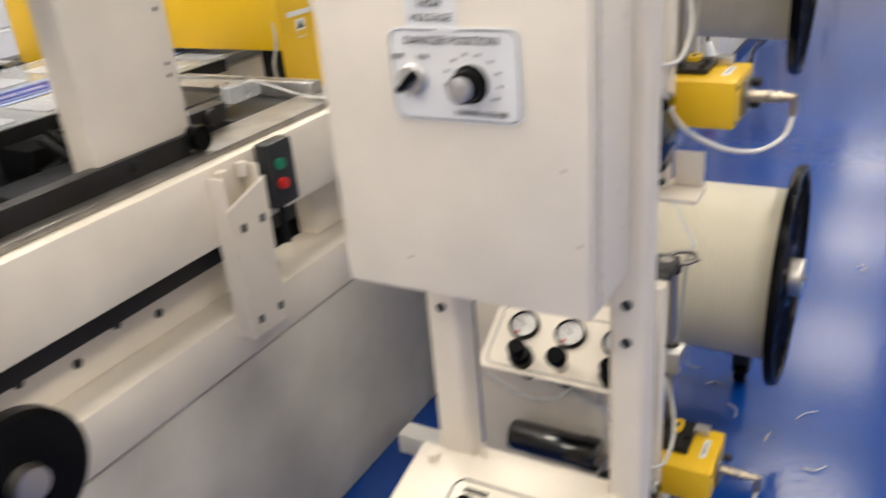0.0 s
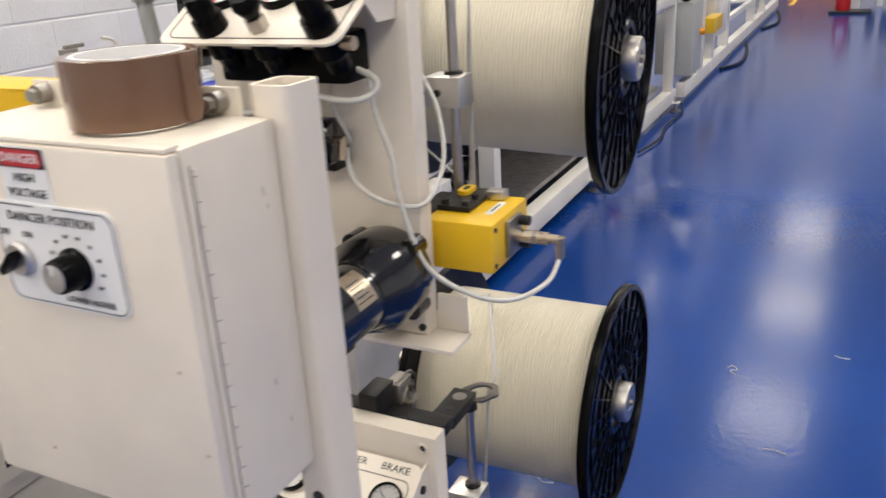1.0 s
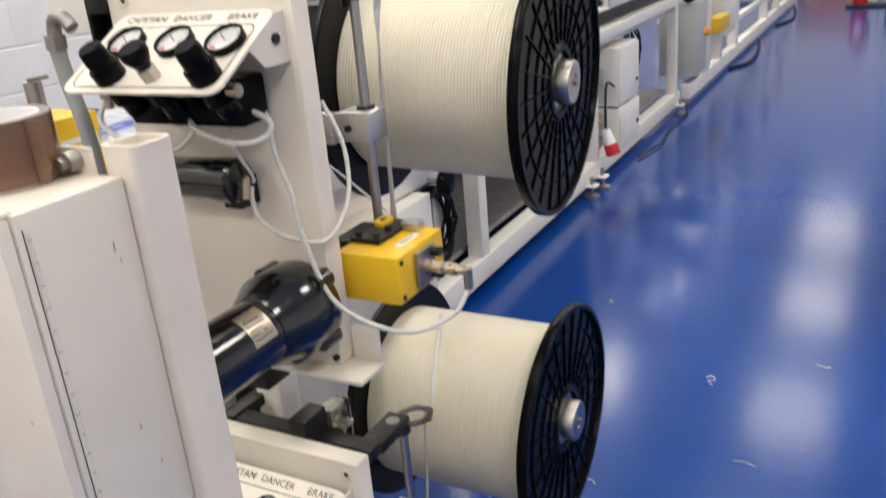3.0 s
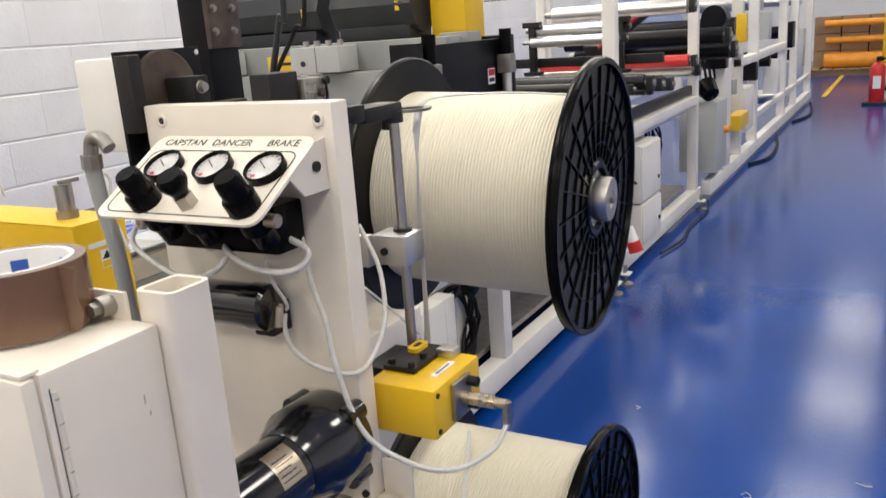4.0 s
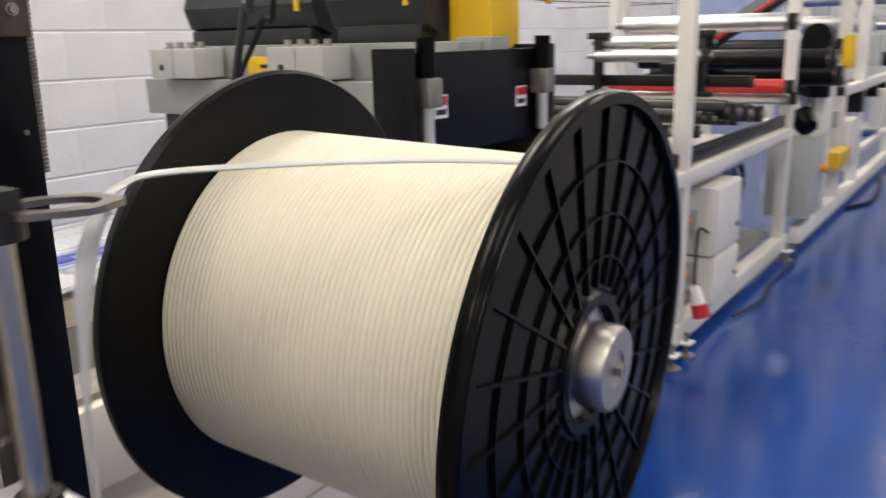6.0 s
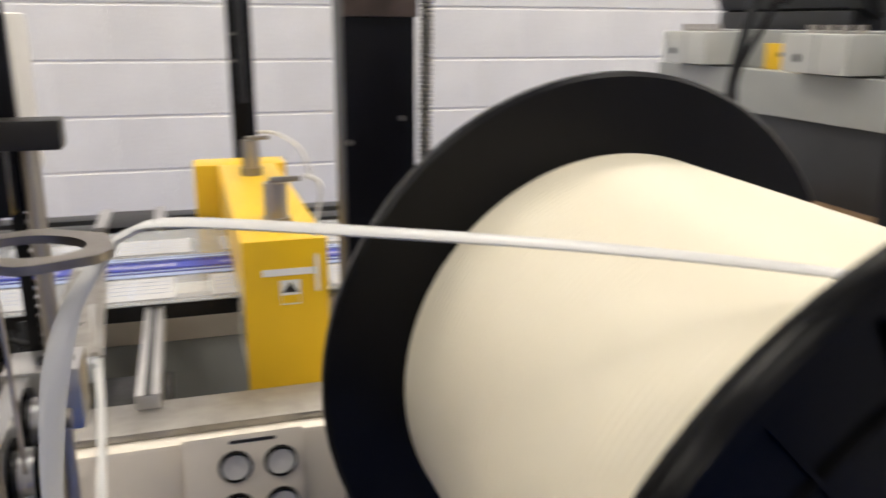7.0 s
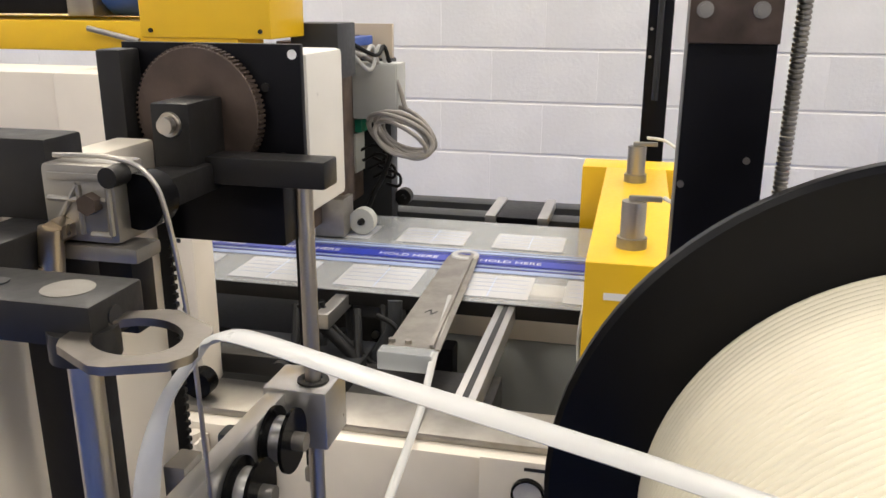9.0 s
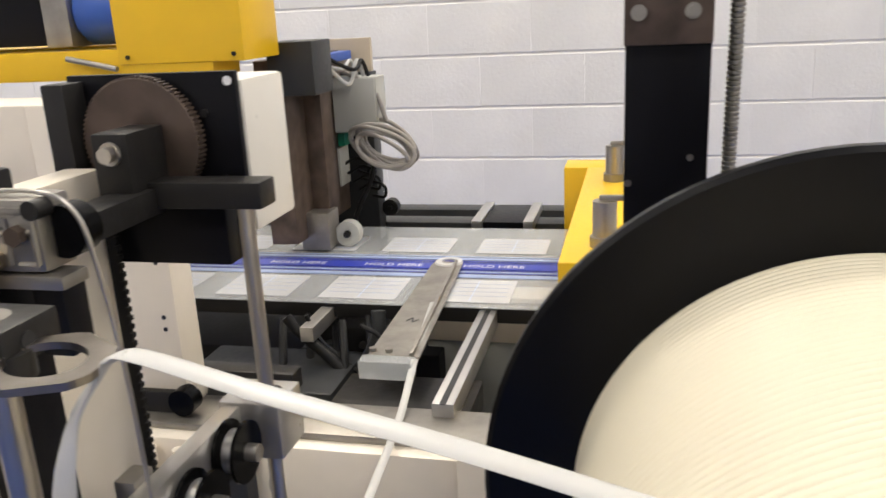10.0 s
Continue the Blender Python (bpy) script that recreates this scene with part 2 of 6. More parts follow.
def words(name, text, size, mat, parent, m, spread=1.0):
    """Built-in lettering turned into a thin mesh; m carries its own xy plane to the surface."""
    cu = bpy.data.curves.new(name, "FONT")
    cu.body, cu.size, cu.align_x, cu.align_y, cu.extrude = text, size, "CENTER", "CENTER", 0.0002
    cu.resolution_u, cu.space_character = 2, spread
    ob = bpy.data.objects.new("lettering_source", cu)
    me = bpy.data.meshes.new_from_object(ob)
    bpy.data.objects.remove(ob)
    me.transform(m)
    me.materials.append(mat)
    t = new(name, me)
    t.parent = parent
    return t


def face_y(x, y, z):
    """A plane that faces -y: its x runs along +x, its y along +z."""
    return Matrix.Translation((x, y, z)) @ Matrix(((1, 0, 0, 0), (0, 0, -1, 0), (0, 1, 0, 0), (0, 0, 0, 1)))


def face_x(x, y, z):
    """A plane that faces +x: its x runs along +y, its y along +z."""
    return Matrix.Translation((x, y, z)) @ Matrix(((0, 0, 1, 0), (1, 0, 0, 0), (0, 1, 0, 0), (0, 0, 0, 1)))


def structure(name, bm, mat, label, category):
    return tagged(part(name, bm, mat), label, category, "", "structure")


# ---- the hall ----
WEST, NORTH, EAST, SOUTH, ROOF = -3.2, 19.0, 6.0, -5.0, 4.8
structure("floor", box(B(), WEST - 0.2, EAST + 0.2, SOUTH - 0.2, NORTH + 0.2, -0.2, 0.0), FLOOR, "glossy blue epoxy floor with scuffs and roller texture", "floor")
structure("ceiling", box(B(), WEST - 0.2, EAST + 0.2, SOUTH - 0.2, NORTH + 0.2, ROOF, ROOF + 0.15), WALL, "plain white factory ceiling over the machines", "ceiling")
structure("wall_north", box(B(), WEST - 0.2, EAST + 0.2, NORTH, NORTH + 0.2, 0, ROOF), WALL, "white painted end wall of the hall", "wall")
structure("wall_east", box(B(), EAST, EAST + 0.2, SOUTH, NORTH, 0, ROOF), WALL, "white painted side wall of the hall", "wall")
structure("wall_south", box(B(), WEST - 0.2, EAST + 0.2, SOUTH - 0.2, SOUTH, 0, ROOF), WALL, "white painted rear wall of the hall", "wall")
wall_west = structure("wall_west", box(B(), WEST - 0.2, WEST - 0.0075, SOUTH, NORTH, 0, ROOF), MORTAR, "white painted concrete block wall behind the machine", "wall")


def ceiling_light(x, y, watts):
    t = thing("ceiling_light", "square white ceiling light with a bright diffuser", "ceiling light", "lights in rows under the ceiling", at=(x, y, ROOF - 0.45))
    part("housing", box(B(), -0.46, 0.46, -0.66, 0.66, 0.0, 0.07, 0.01), WALL, t)
    part("diffuser", box(B(), -0.44, 0.44, -0.64, 0.64, -0.03, -0.002, 0.008), LAMP, t, "glowing white diffuser")
    for hy in (-0.6, 0.6):
        part("hanger", rod(B(), (0, hy, 0.07), (0, hy, 0.45), 0.005, seg=8), DULL_STEEL, t)
    la = bpy.data.lights.new("lamp_glow", "AREA")
    la.shape, la.size, la.size_y, la.energy, la.color = "RECTANGLE", 0.85, 1.25, watts, (1.0, 0.90, 0.75)
    ob = new("lamp_glow", la)
    ob.location = (x, y, ROOF - 0.49)


for lx, lw in ((-2.75, 50.0), (-0.35, 17.0), (2.3, 50.0)):
    for ly in (-3.4, -0.2, 3.0, 6.2, 9.2, 12.3, 15.7):
        ceiling_light(lx, ly, lw * (0.6 if ly > 9 else 1.0))


# ---- the near machine bed ----
def machine_bed():
    t = thing("machine_bed", "long cream enamelled machine bed with a slotted side and greyer skirt", "machine", at=(-0.82, 0, 0))
    part("skirt", box(B(), -0.03, 0.0, -2.6, 2.05, 0.0, 0.40, 0.004), CREAM_GREYED, t, "greyer cream lower skirt panel")
    part("lower_side", box(B(), -0.10, 0.002, -2.6, 2.05, 0.403, 0.485, 0.006), CREAM, t)
    part("slot_back", box(B(), -0.10, -0.06, -2.6, 0.885, 0.486, 0.596), CREAM, t)
    part("rear_slot_back", box(B(), -0.10, -0.06, 1.06, 2.05, 0.486, 0.596), CREAM, t)
    part("top_side", box(B(), -0.10, 0.0, -2.6, 2.05, 0.596, 0.712, 0.006), CREAM, t)
    part("bed_floor", box(B(), -0.98, -0.30, -2.6, 2.05, 0.36, 0.40), BLACK, t, "black bed floor")
    part("back_side", box(B(), -1.05, -0.98, -2.6, 2.05, 0.0, 0.66, 0.006), CREAM, t)
    part("inner_panel", box(B(), -0.50, -0.48, 1.02, 2.0, 0.40, 0.652, 0.003), GREY, t, "grey inner panel")
    part("inner_lip", box(B(), -0.502, -0.478, 1.02, 2.0, 0.6525, 0.705, 0.003), CREAM, t, "cream inner lip")
    part("slot_rail", box(B(), -0.055, -0.02, -2.6, 0.80, 0.562, 0.5955, 0.002), BLACK_STEEL, t, "dark steel slide rail")
    part("top_rail", box(B(), -0.10, -0.02, -2.6, 2.05, 0.7125, 0.722, 0.002), DULL_STEEL, t, "worn steel top rail")
    for k, y in enumerate((-0.3, 0.12, 0.25, 0.36, 0.41, 0.47, 0.55, 0.62, 0.69)):
        part("round_hole", rod(B(), (-0.062, y, 0.52 + 0.02 * (k % 2)), (-0.0585, y, 0.52 + 0.02 * (k % 2)), 0.007, seg=20), INK, t)
    return t


machine_bed()


# ---- spools ----
def spool(name, cx, cy, cz, r, wound, length, dip, swing, label):
    t = thing(name, label, "spool", "spools of white tape", at=(cx, cy, cz))
    t.rotation_euler = (0, radians(dip), radians(swing))
    bm = B()
    lathe(bm, [(0.006, 0.046), (0.006, r - 0.012), (0.013, r - 0.010), (0.013, r - 0.002), (0.010, r), (0.0, r), (-0.004, r - 0.003), (-0.004, 0.046), (0.006, 0.046)], (0, 0, 0), (1, 0, 0), 96)
    flange = part("flange", bm, BLACK_PLASTIC, t, "ribbed black plastic flange")
    for k in range(24):
        a = 2 * math.pi * k / 24
        rib = box(B(), 0.0055, 0.0092, 0.062, r - 0.012, -0.0010, 0.0010, 0.0, Matrix.Rotation(a, 4, "X"))
        part("rib", rib, BLACK_PLASTIC, flange)
    for rr in (0.085, 0.118, 0.158):
        part("ring", lathe(B(), [(0.0055, rr - 0.0008), (0.0090, rr - 0.0007), (0.0090, rr + 0.0007), (0.0055, rr + 0.0008)], (0, 0, 0), (1, 0, 0), 72), BLACK_PLASTIC, flange)
    part("boss", lathe(B(), [(0.006, 0.047), (0.0095, 0.047), (0.0095, 0.056), (0.006, 0.059)], (0, 0, 0), (1, 0, 0), 64), BLACK_PLASTIC, t)
    part("rear_flange", lathe(B(), [(-length - 0.004, 0.03), (-length - 0.004, r - 0.002), (-length, r), (-length + 0.006, r), (-length + 0.009, r - 0.003), (-length + 0.009, 0.03)], (0, 0, 0), (1, 0, 0), 96), FAR_FLANGE, t, "smooth scuffed black flange")
    turns = 58
    prof, x0 = [(-length + 0.010, 0.05)], -length + 0.010
    pitch = (length - 0.016) / turns
    for k in range(turns):
        rr = wound + 0.0012 * (k / turns)
        for s, d in ((0.0, -0.0010), (0.22, -0.0003), (0.5, 0.0001), (0.78, -0.0002)):
            prof.append((x0 + (k + s) * pitch, rr + d))
    prof.append((-0.006, wound - 0.002))
    prof.append((-0.006, 0.05))
    part("wound_tape", lathe(B(), prof, (0, 0, 0), (1, 0, 0), 96), WOUND, t, "creamy white tape wound in even turns")
    part("core_disc", lathe(B(), [(0.0, 0.0005), (0.002, 0.012), (0.002, 0.045), (-0.006, 0.046)], (0, 0, 0), (1, 0, 0), 48), ALU, t, "bare aluminium shaft disc")
    hub = part("hub_nut", lathe(B(), [(0.002, 0.030), (0.007, 0.030), (0.007, 0.034), (0.026, 0.034), (0.029, 0.032), (0.029, 0.014), (0.0275, 0.0135), (0.0275, 0.0005)], (0, 0.0, 0), (1, 0, 0), 48), STEEL, t, "knurled steel hub nut")
    part("hub_screw", rod(B(), (0.0275, 0, 0), (0.034, 0, 0), 0.006, seg=6), DULL_STEEL, hub)
    part("shaft", rod(B(), (-length - 0.10, 0, 0), (0, 0, 0), 0.017), STEEL, t)
    part("collar", rod(B(), (-length - 0.055, 0, 0), (-length - 0.020, 0, 0), 0.030), ALU, t)
    return t


spool("tape_spool", -0.158, 1.507, 0.909, 0.2105, 0.1555, 0.314, 2.4, 2.5, "large black plastic spool full of white tape on the upper shaft")
spool("tape_spool", -0.139, 1.435, 0.348, 0.199, 0.154, 0.31, 0.0, 0.0, "large black plastic spool full of white tape near the floor")


# ---- the two unwind stations ----
def station_plate(zt, zb, x0=-0.53, label=""):
    t = thing("station_plate", label, "machine plate", "cream upright plates of the unwind stations", at=(-0.242, 0.983, zt))
    part("plate", box(B(), x0 + 0.242, 0.0, 0.0, 0.028, zb - zt, 0.0, 0.003), CREAM, t)
    for x in (-0.018, -0.236):
        sc = part("cap_screw", lathe(B(), [(-0.001, 0.0078), (0.0014, 0.0078), (0.0022, 0.0068), (0.0022, 0.0048), (0.0006, 0.0042), (0.0006, 0.0005)], (x, 0, -0.017), (0, -1, 0), 24), CREAM, t, "painted socket screw")
        part("socket", lathe(B(), [(0.0007, 0.0042), (0.0009, 0.0005)], (x, 0, -0.017), (0, -1, 0), 6), INK, sc)
    return t


station_plate(1.113, 0.6685, -0.505, label="cream upright plate of the upper unwind station")
station_plate(0.526, 0.08, label="cream upright plate of the lower unwind station")


def gauge_panel(zt, label):
    """Sloping control plate: hinge line at the top, three gauges and three knobs."""
    t = thing("gauge_panel", label, "control panel", "sloping gauge panels", at=(-0.360, 0.918, zt - 0.036))
    tilt = 0.552
    m = Matrix.Rotation(tilt, 4, "X")
    w, h = 0.216, 0.1245
    plate = part("plate", slab(B(), rounded(w, h, 0.014), 0.003, m @ Matrix.Translation((0, 0, -0.003))), CREAM, t, "white engraved plate")
    o = rounded(w - 0.018, h - 0.030, 0.012)
    i = rounded(w - 0.0205, h - 0.0325, 0.011)
    part("outline", ring_slab(B(), o, i, 0.0004, m @ Matrix.Translation((0, -0.008, 0.0))), INK, plate, "black printed outline")
    for x, s in ((-0.063, "CAPSTAN"), (0.004, "DANCER"), (0.072, "BRAKE")):
        part("clearing", slab(B(), rounded(0.052, 0.012, 0.001), 0.0005, m @ Matrix.Translation((x, 0.0505, 0.0))), CREAM, plate)
        words("lettering", s, 0.0135, INK, plate, m @ Matrix.Translation((x, 0.0505, 0.0007)))
    for x in (-0.060, 0.0085, 0.0765):
        g = part("gauge", lathe(B(), [(0, 0.0005), (0.004, 0.0192), (0.0045, 0.0192)], (0, 0, 0), (0, 0, 1), 40), GAUGE_FACE, t, "round pressure gauge")
        g.matrix_local = m @ Matrix.Translation((x, 0.0095, 0.001))
        part("bezel", lathe(B(), [(-0.004, 0.0215), (0.007, 0.0215), (0.008, 0.0205), (0.007, 0.0188), (0.0035, 0.0188)], (0, 0, 0), (0, 0, 1), 40), BLACK_PLASTIC, g)
        part("needle", box(B(), -0.0006, 0.0006, -0.003, 0.013, 0.0050, 0.0054, 0, Matrix.Rotation(0.9, 4, "Z")), INK, g)
        part("red_sector", slab(B(), rounded(0.006, 0.004, 0.0018), 0.0003, Matrix.Translation((-0.006, -0.013, 0.005))), RED_INK, g)
        for k in range(13):
            part("tick", box(B(), -0.0003, 0.0003, 0.0145, 0.0178, 0.0047, 0.0050, 0, Matrix.Rotation(radians(135 - k * 22.5), 4, "Z")), INK, g)
    for k, x in enumerate((-0.047, 0.010, 0.082)):
        small = k == 1
        r = 0.012 if small else 0.0135
        kn = part("knob", lathe(B(), [(0.012, r * 0.8), (0.014, r), (0.022, r), (0.024, r * 1.02), (0.036, r * 0.95), (0.039, r * 0.8), (0.039, 0.0005)] if not small else
                                [(0.012, 0.006), (0.019, 0.010), (0.028, 0.0145), (0.034, 0.0145), (0.038, 0.012), (0.038, 0.0005)], (0, 0, 0), (0, 0, 1), 28), BLACK_PLASTIC, t, "black regulator knob")
        kn.matrix_local = m @ Matrix.Translation((x, -0.040, 0.0))
        part("nut", rod(B(), (0, 0, 0), (0, 0, 0.014), 0.0105 if small else 0.0165, seg=6 if small else 28), STEEL if small else BLACK_PLASTIC, kn)
    for x in (-0.1065, 0.1035):
        sm = Matrix(((0, 0, 1, x), (1, 0, 0, 0.0645), (0, 1, 0, 0.0), (0, 0, 0, 1)))
        sb = part("side_bracket", slab(B(), [(0.0, 0.030), (-0.016, 0.028), (-0.062, 0.0), (-0.040, -0.022), (0.0, -0.022)], 0.003, sm), CREAM, t)
        part("bracket_screw", rod(B(), (x - 0.003, 0.045, 0.004), (x + 0.006, 0.045, 0.004), 0.0055, seg=12), BLACK_STEEL, sb)
    for x in (-0.050, 0.006, 0.079):
        reg = part("regulator_body", lathe(B(), [(-0.003, 0.0005), (-0.003, 0.0165), (-0.030, 0.0165), (-0.034, 0.013), (-0.050, 0.012), (-0.052, 0.0005)], m @ Vector((x, -0.036, 0)), m.to_3x3() @ Vector((0, 0, 1)), 24), BLACK_PLASTIC, t, "black regulator body under the panel")
        part("port", rod(B(), m @ Vector((x - 0.028, -0.036, -0.020)), m @ Vector((x + 0.028, -0.036, -0.020)), 0.0068, seg=10), BRASS, reg)
    part("valve_body", box(B(), -0.085, 0.075, 0.012, 0.058, -0.082, -0.030, 0.006), BLACK_PLASTIC, t)
    return t


gauge_panel(1.084, "white sloping panel with three pressure gauges and black knobs")
gauge_panel(0.495, "white sloping panel with gauges and knobs near the floor")


def enclosure():
    t = thing("control_enclosure", "cream steel control box with a dancer position plate and danger sign", "control box", at=(-0.331, 0.604, 0.84))
    part("body", box(B(), -0.123, 0.1285, 0.0015, 0.0975, -0.145, 0.147, 0.004), CREAM, t)
    door = part("door", box(B(), -0.124, 0.127, -0.010, 0.001, -0.146, 0.145, 0.003), CREAM, t)
    part("hinge_seam", box(B(), 0.1283, 0.1289, 0.0064, 0.0071, -0.14, 0.135), DARK_GREY, t, "dark hinge seam")
    hinge = part("hinge", rod(B(), (0.128, 0.010, -0.135), (0.128, 0.010, 0.132), 0.0022, seg=12), CREAM, t)
    for k in range(16):
        z = -0.128 + k * 0.017
        part("hinge_gap", box(B(), 0.1273, 0.1305, 0.0085, 0.0112, z, z + 0.0004), DARK_GREY, hinge)
    part("top_lip", box(B(), -0.124, 0.1245, -0.008, 0.006, 0.1455, 0.149, 0.001), CREAM, t)
    part("rear_lip", box(B(), -0.113, 0.102, 0.0935, 0.0972, 0.145, 0.168, 0.001), CREAM, t)
    plate = part("dial_plate", slab(B(), rounded(0.121, 0.078, 0.010), 0.0012, face_y(0.025, -0.0105, 0.064)), LABEL, t, "white dancer position plate")
    part("outline", ring_slab(B(), rounded(0.1175, 0.0745, 0.010), rounded(0.1160, 0.073, 0.0092), 0.0003, face_y(0.025, -0.0118, 0.064)), INK, plate)
    part("clearing", slab(B(), rounded(0.020, 0.003, 0.001), 0.0004, face_y(0.02, -0.0118, 0.1008)), LABEL, plate)
    words("lettering", "DANCER POSITION", 0.0098, INK, plate, face_y(0.024, -0.0126, 0.0925))
    words("lettering", "OFF", 0.0066, INK, plate, face_y(-0.027, -0.0126, 0.079))
    words("lettering", "ON", 0.0066, INK, plate, face_y(-0.003, -0.0126, 0.079))
    words("lettering", "LOWER HIGHER", 0.0066, INK, plate, face_y(0.048, -0.0126, 0.0335))
    for k in range(10):
        a = radians(215 - k * 28)
        words("lettering", str(10 * (k + 1)), 0.0040, INK, plate, face_y(0.042 + 0.0245 * math.cos(a), -0.0126, 0.060 + 0.0225 * math.sin(a)))
    dial = part("dial", lathe(B(), [(0, 0.016), (0.003, 0.016), (0.005, 0.0135), (0.018, 0.0125), (0.020, 0.011), (0.020, 0.0005)], (0.040, -0.011, 0.058), (0, -1, 0), 36), BLACK_PLASTIC, t, "black dial knob with a bright cap")
    part("dial_cap", lathe(B(), [(0.0202, 0.0005), (0.0207, 0.0092), (0.0202, 0.0105)], (0.040, -0.011, 0.058), (0, -1, 0), 28), ALU, dial)
    part("dial_mark", box(B(), 0.0392, 0.0408, -0.0325, -0.0315, 0.061, 0.067), LABEL, dial)
    sw = part("switch", lathe(B(), [(0, 0.0135), (0.005, 0.0135), (0.007, 0.0115), (0.007, 0.0005)], (-0.014, -0.011, 0.060), (0, -1, 0), 36), ALU, t, "chrome collared selector switch")
    part("switch_lever", box(B(), -0.003, 0.003, -0.011, 0.011, 0.007, 0.017, 0.002, face_y(-0.014, -0.011, 0.060) @ Matrix.Rotation(-0.8, 4, "Z")), BLACK_PLASTIC, sw)
    sign = part("danger_sign", slab(B(), rounded(0.048, 0.042, 0.001), 0.0006, face_y(0.007, -0.0104, 0.1225)), LABEL, t, "white danger high voltage sign")
    part("red_band", slab(B(), rounded(0.046, 0.014, 0.001), 0.0005, face_y(0.007, -0.0110, 0.1355)), INK, sign)
    part("red_oval", slab(B(), rounded(0.043, 0.012, 0.0058), 0.0004, face_y(0.007, -0.0115, 0.1355)), RED_INK, sign)
    words("lettering", "DANGER", 0.0096, LABEL, sign, face_y(0.007, -0.0122, 0.1355))
    words("lettering", "HIGH", 0.0086, INK, sign, face_y(0.007, -0.0116, 0.1215))
    words("lettering", "VOLTAGE", 0.0086, INK, sign, face_y(0.007, -0.0116, 0.1105))
    for ob in (plate, dial, sw, sign):
        ob.location.x = -0.013
    for k, (y, z, h) in enumerate(((0.075, 0.098, 0.012), (0.078, 0.086, 0.006), (0.060, -0.05, 0.010), (0.072, -0.09, 0.007))):
        part("scuff_mark", slab(B(), [(-0.0004, -h * 0.35), (0.0006, -h * 0.2), (0.0003, h * 0.35), (-0.0006, h * 0.15)], 0.0002, face_x(0.1286, y, z)), GREY, t, "dark scuff mark")
    for k, (x, z) in enumerate(((0.118, -0.075), (0.105, -0.01), (-0.05, -0.11))):
        part("scuff_mark", slab(B(), rounded(0.004, 0.003, 0.0014), 0.0002, face_y(x, -0.0101, z)), CARD, t, "rubbed paint spot")
    for x in (-0.098, 0.086):
        part("bolt", rod(rod(B(), (x, 0.082, 0.158), (x, 0.0935, 0.158), 0.008, seg=20), (x, 0.076, 0.158), (x, 0.083, 0.158), 0.0055, seg=6), DULL_STEEL, t)
    return t


enclosure()


def enclosure_stand():
    t = thing("enclosure_stand", "cream welded stand of two square tube posts", "stand", at=(-0.19, 0.723, 0))
    for x0, x1, h in ((-0.035, 0.003, 1.009), (-0.250, -0.208, 0.99)):
        bm = B()
        o, i = rounded(x1 - x0, 0.042, 0.008), rounded(x1 - x0 - 0.008, 0.034, 0.005)
        ring_slab(bm, o, i, h - 0.05, Matrix.Translation(((x0 + x1) / 2, 0, 0.05)))
        post = part("post", bm, CREAM, t)
        for z in (0.655, 0.612):
            part("bolt_hole", rod(B(), ((x0 + x1) / 2, -0.0225, z), ((x0 + x1) / 2, -0.0205, z), 0.0055, seg=16), INK, post)
    part("foot", box(B(), -0.28, 0.05, -0.06, 0.06, 0.0, 0.05, 0.004), CREAM, t)
    part("cross_bar", box(B(), -0.21, -0.025, -0.015, 0.015, 0.36, 0.40, 0.003), CREAM, t)
    return t


enclosure_stand()


def tape_roll():
    t = thing("parcel_tape", "roll of brown parcel tape lying on the control box", "tape roll", at=(-0.292, 0.662, 0.9895))
    part("tape", lathe(B(), [(0, 0.0395), (0, 0.047), (0.0005, 0.0475), (0.0475, 0.0475), (0.048, 0.047), (0.048, 0.0395)], (0, 0, 0), (0, 0, 1), 64), BROWN_TAPE, t)
    core = part("core", lathe(B(), [(0, 0.0394), (0, 0.0365), (0.048, 0.0365), (0.048, 0.0394)], (0, 0, 0), (0, 0, 1), 64), LABEL, t, "printed white cardboard core")
    for k in range(6):
        a = k * 1.05 + 0.4
        part("print", box(B(), 0.0358, 0.0362, -0.006, 0.006, 0.030, 0.040, 0, Matrix.Rotation(a, 4, "Z")), BLUE, core, "blue printed mark")
    part("loose_end", slab(B(), [(0, 0), (0.048, 0.0), (0.046, 0.013), (0.03, 0.009), (0.014, 0.014), (0.002, 0.010)], 0.0004, Matrix.Translation((0.0476, 0.0, 0.0)) @ Matrix(((0, 0.9, 0.3, 0), (0, 0.3, -0.9, 0), (1, 0, 0, 0), (0, 0, 0, 1)))), BROWN_TAPE, t)
    return t


tape_roll()


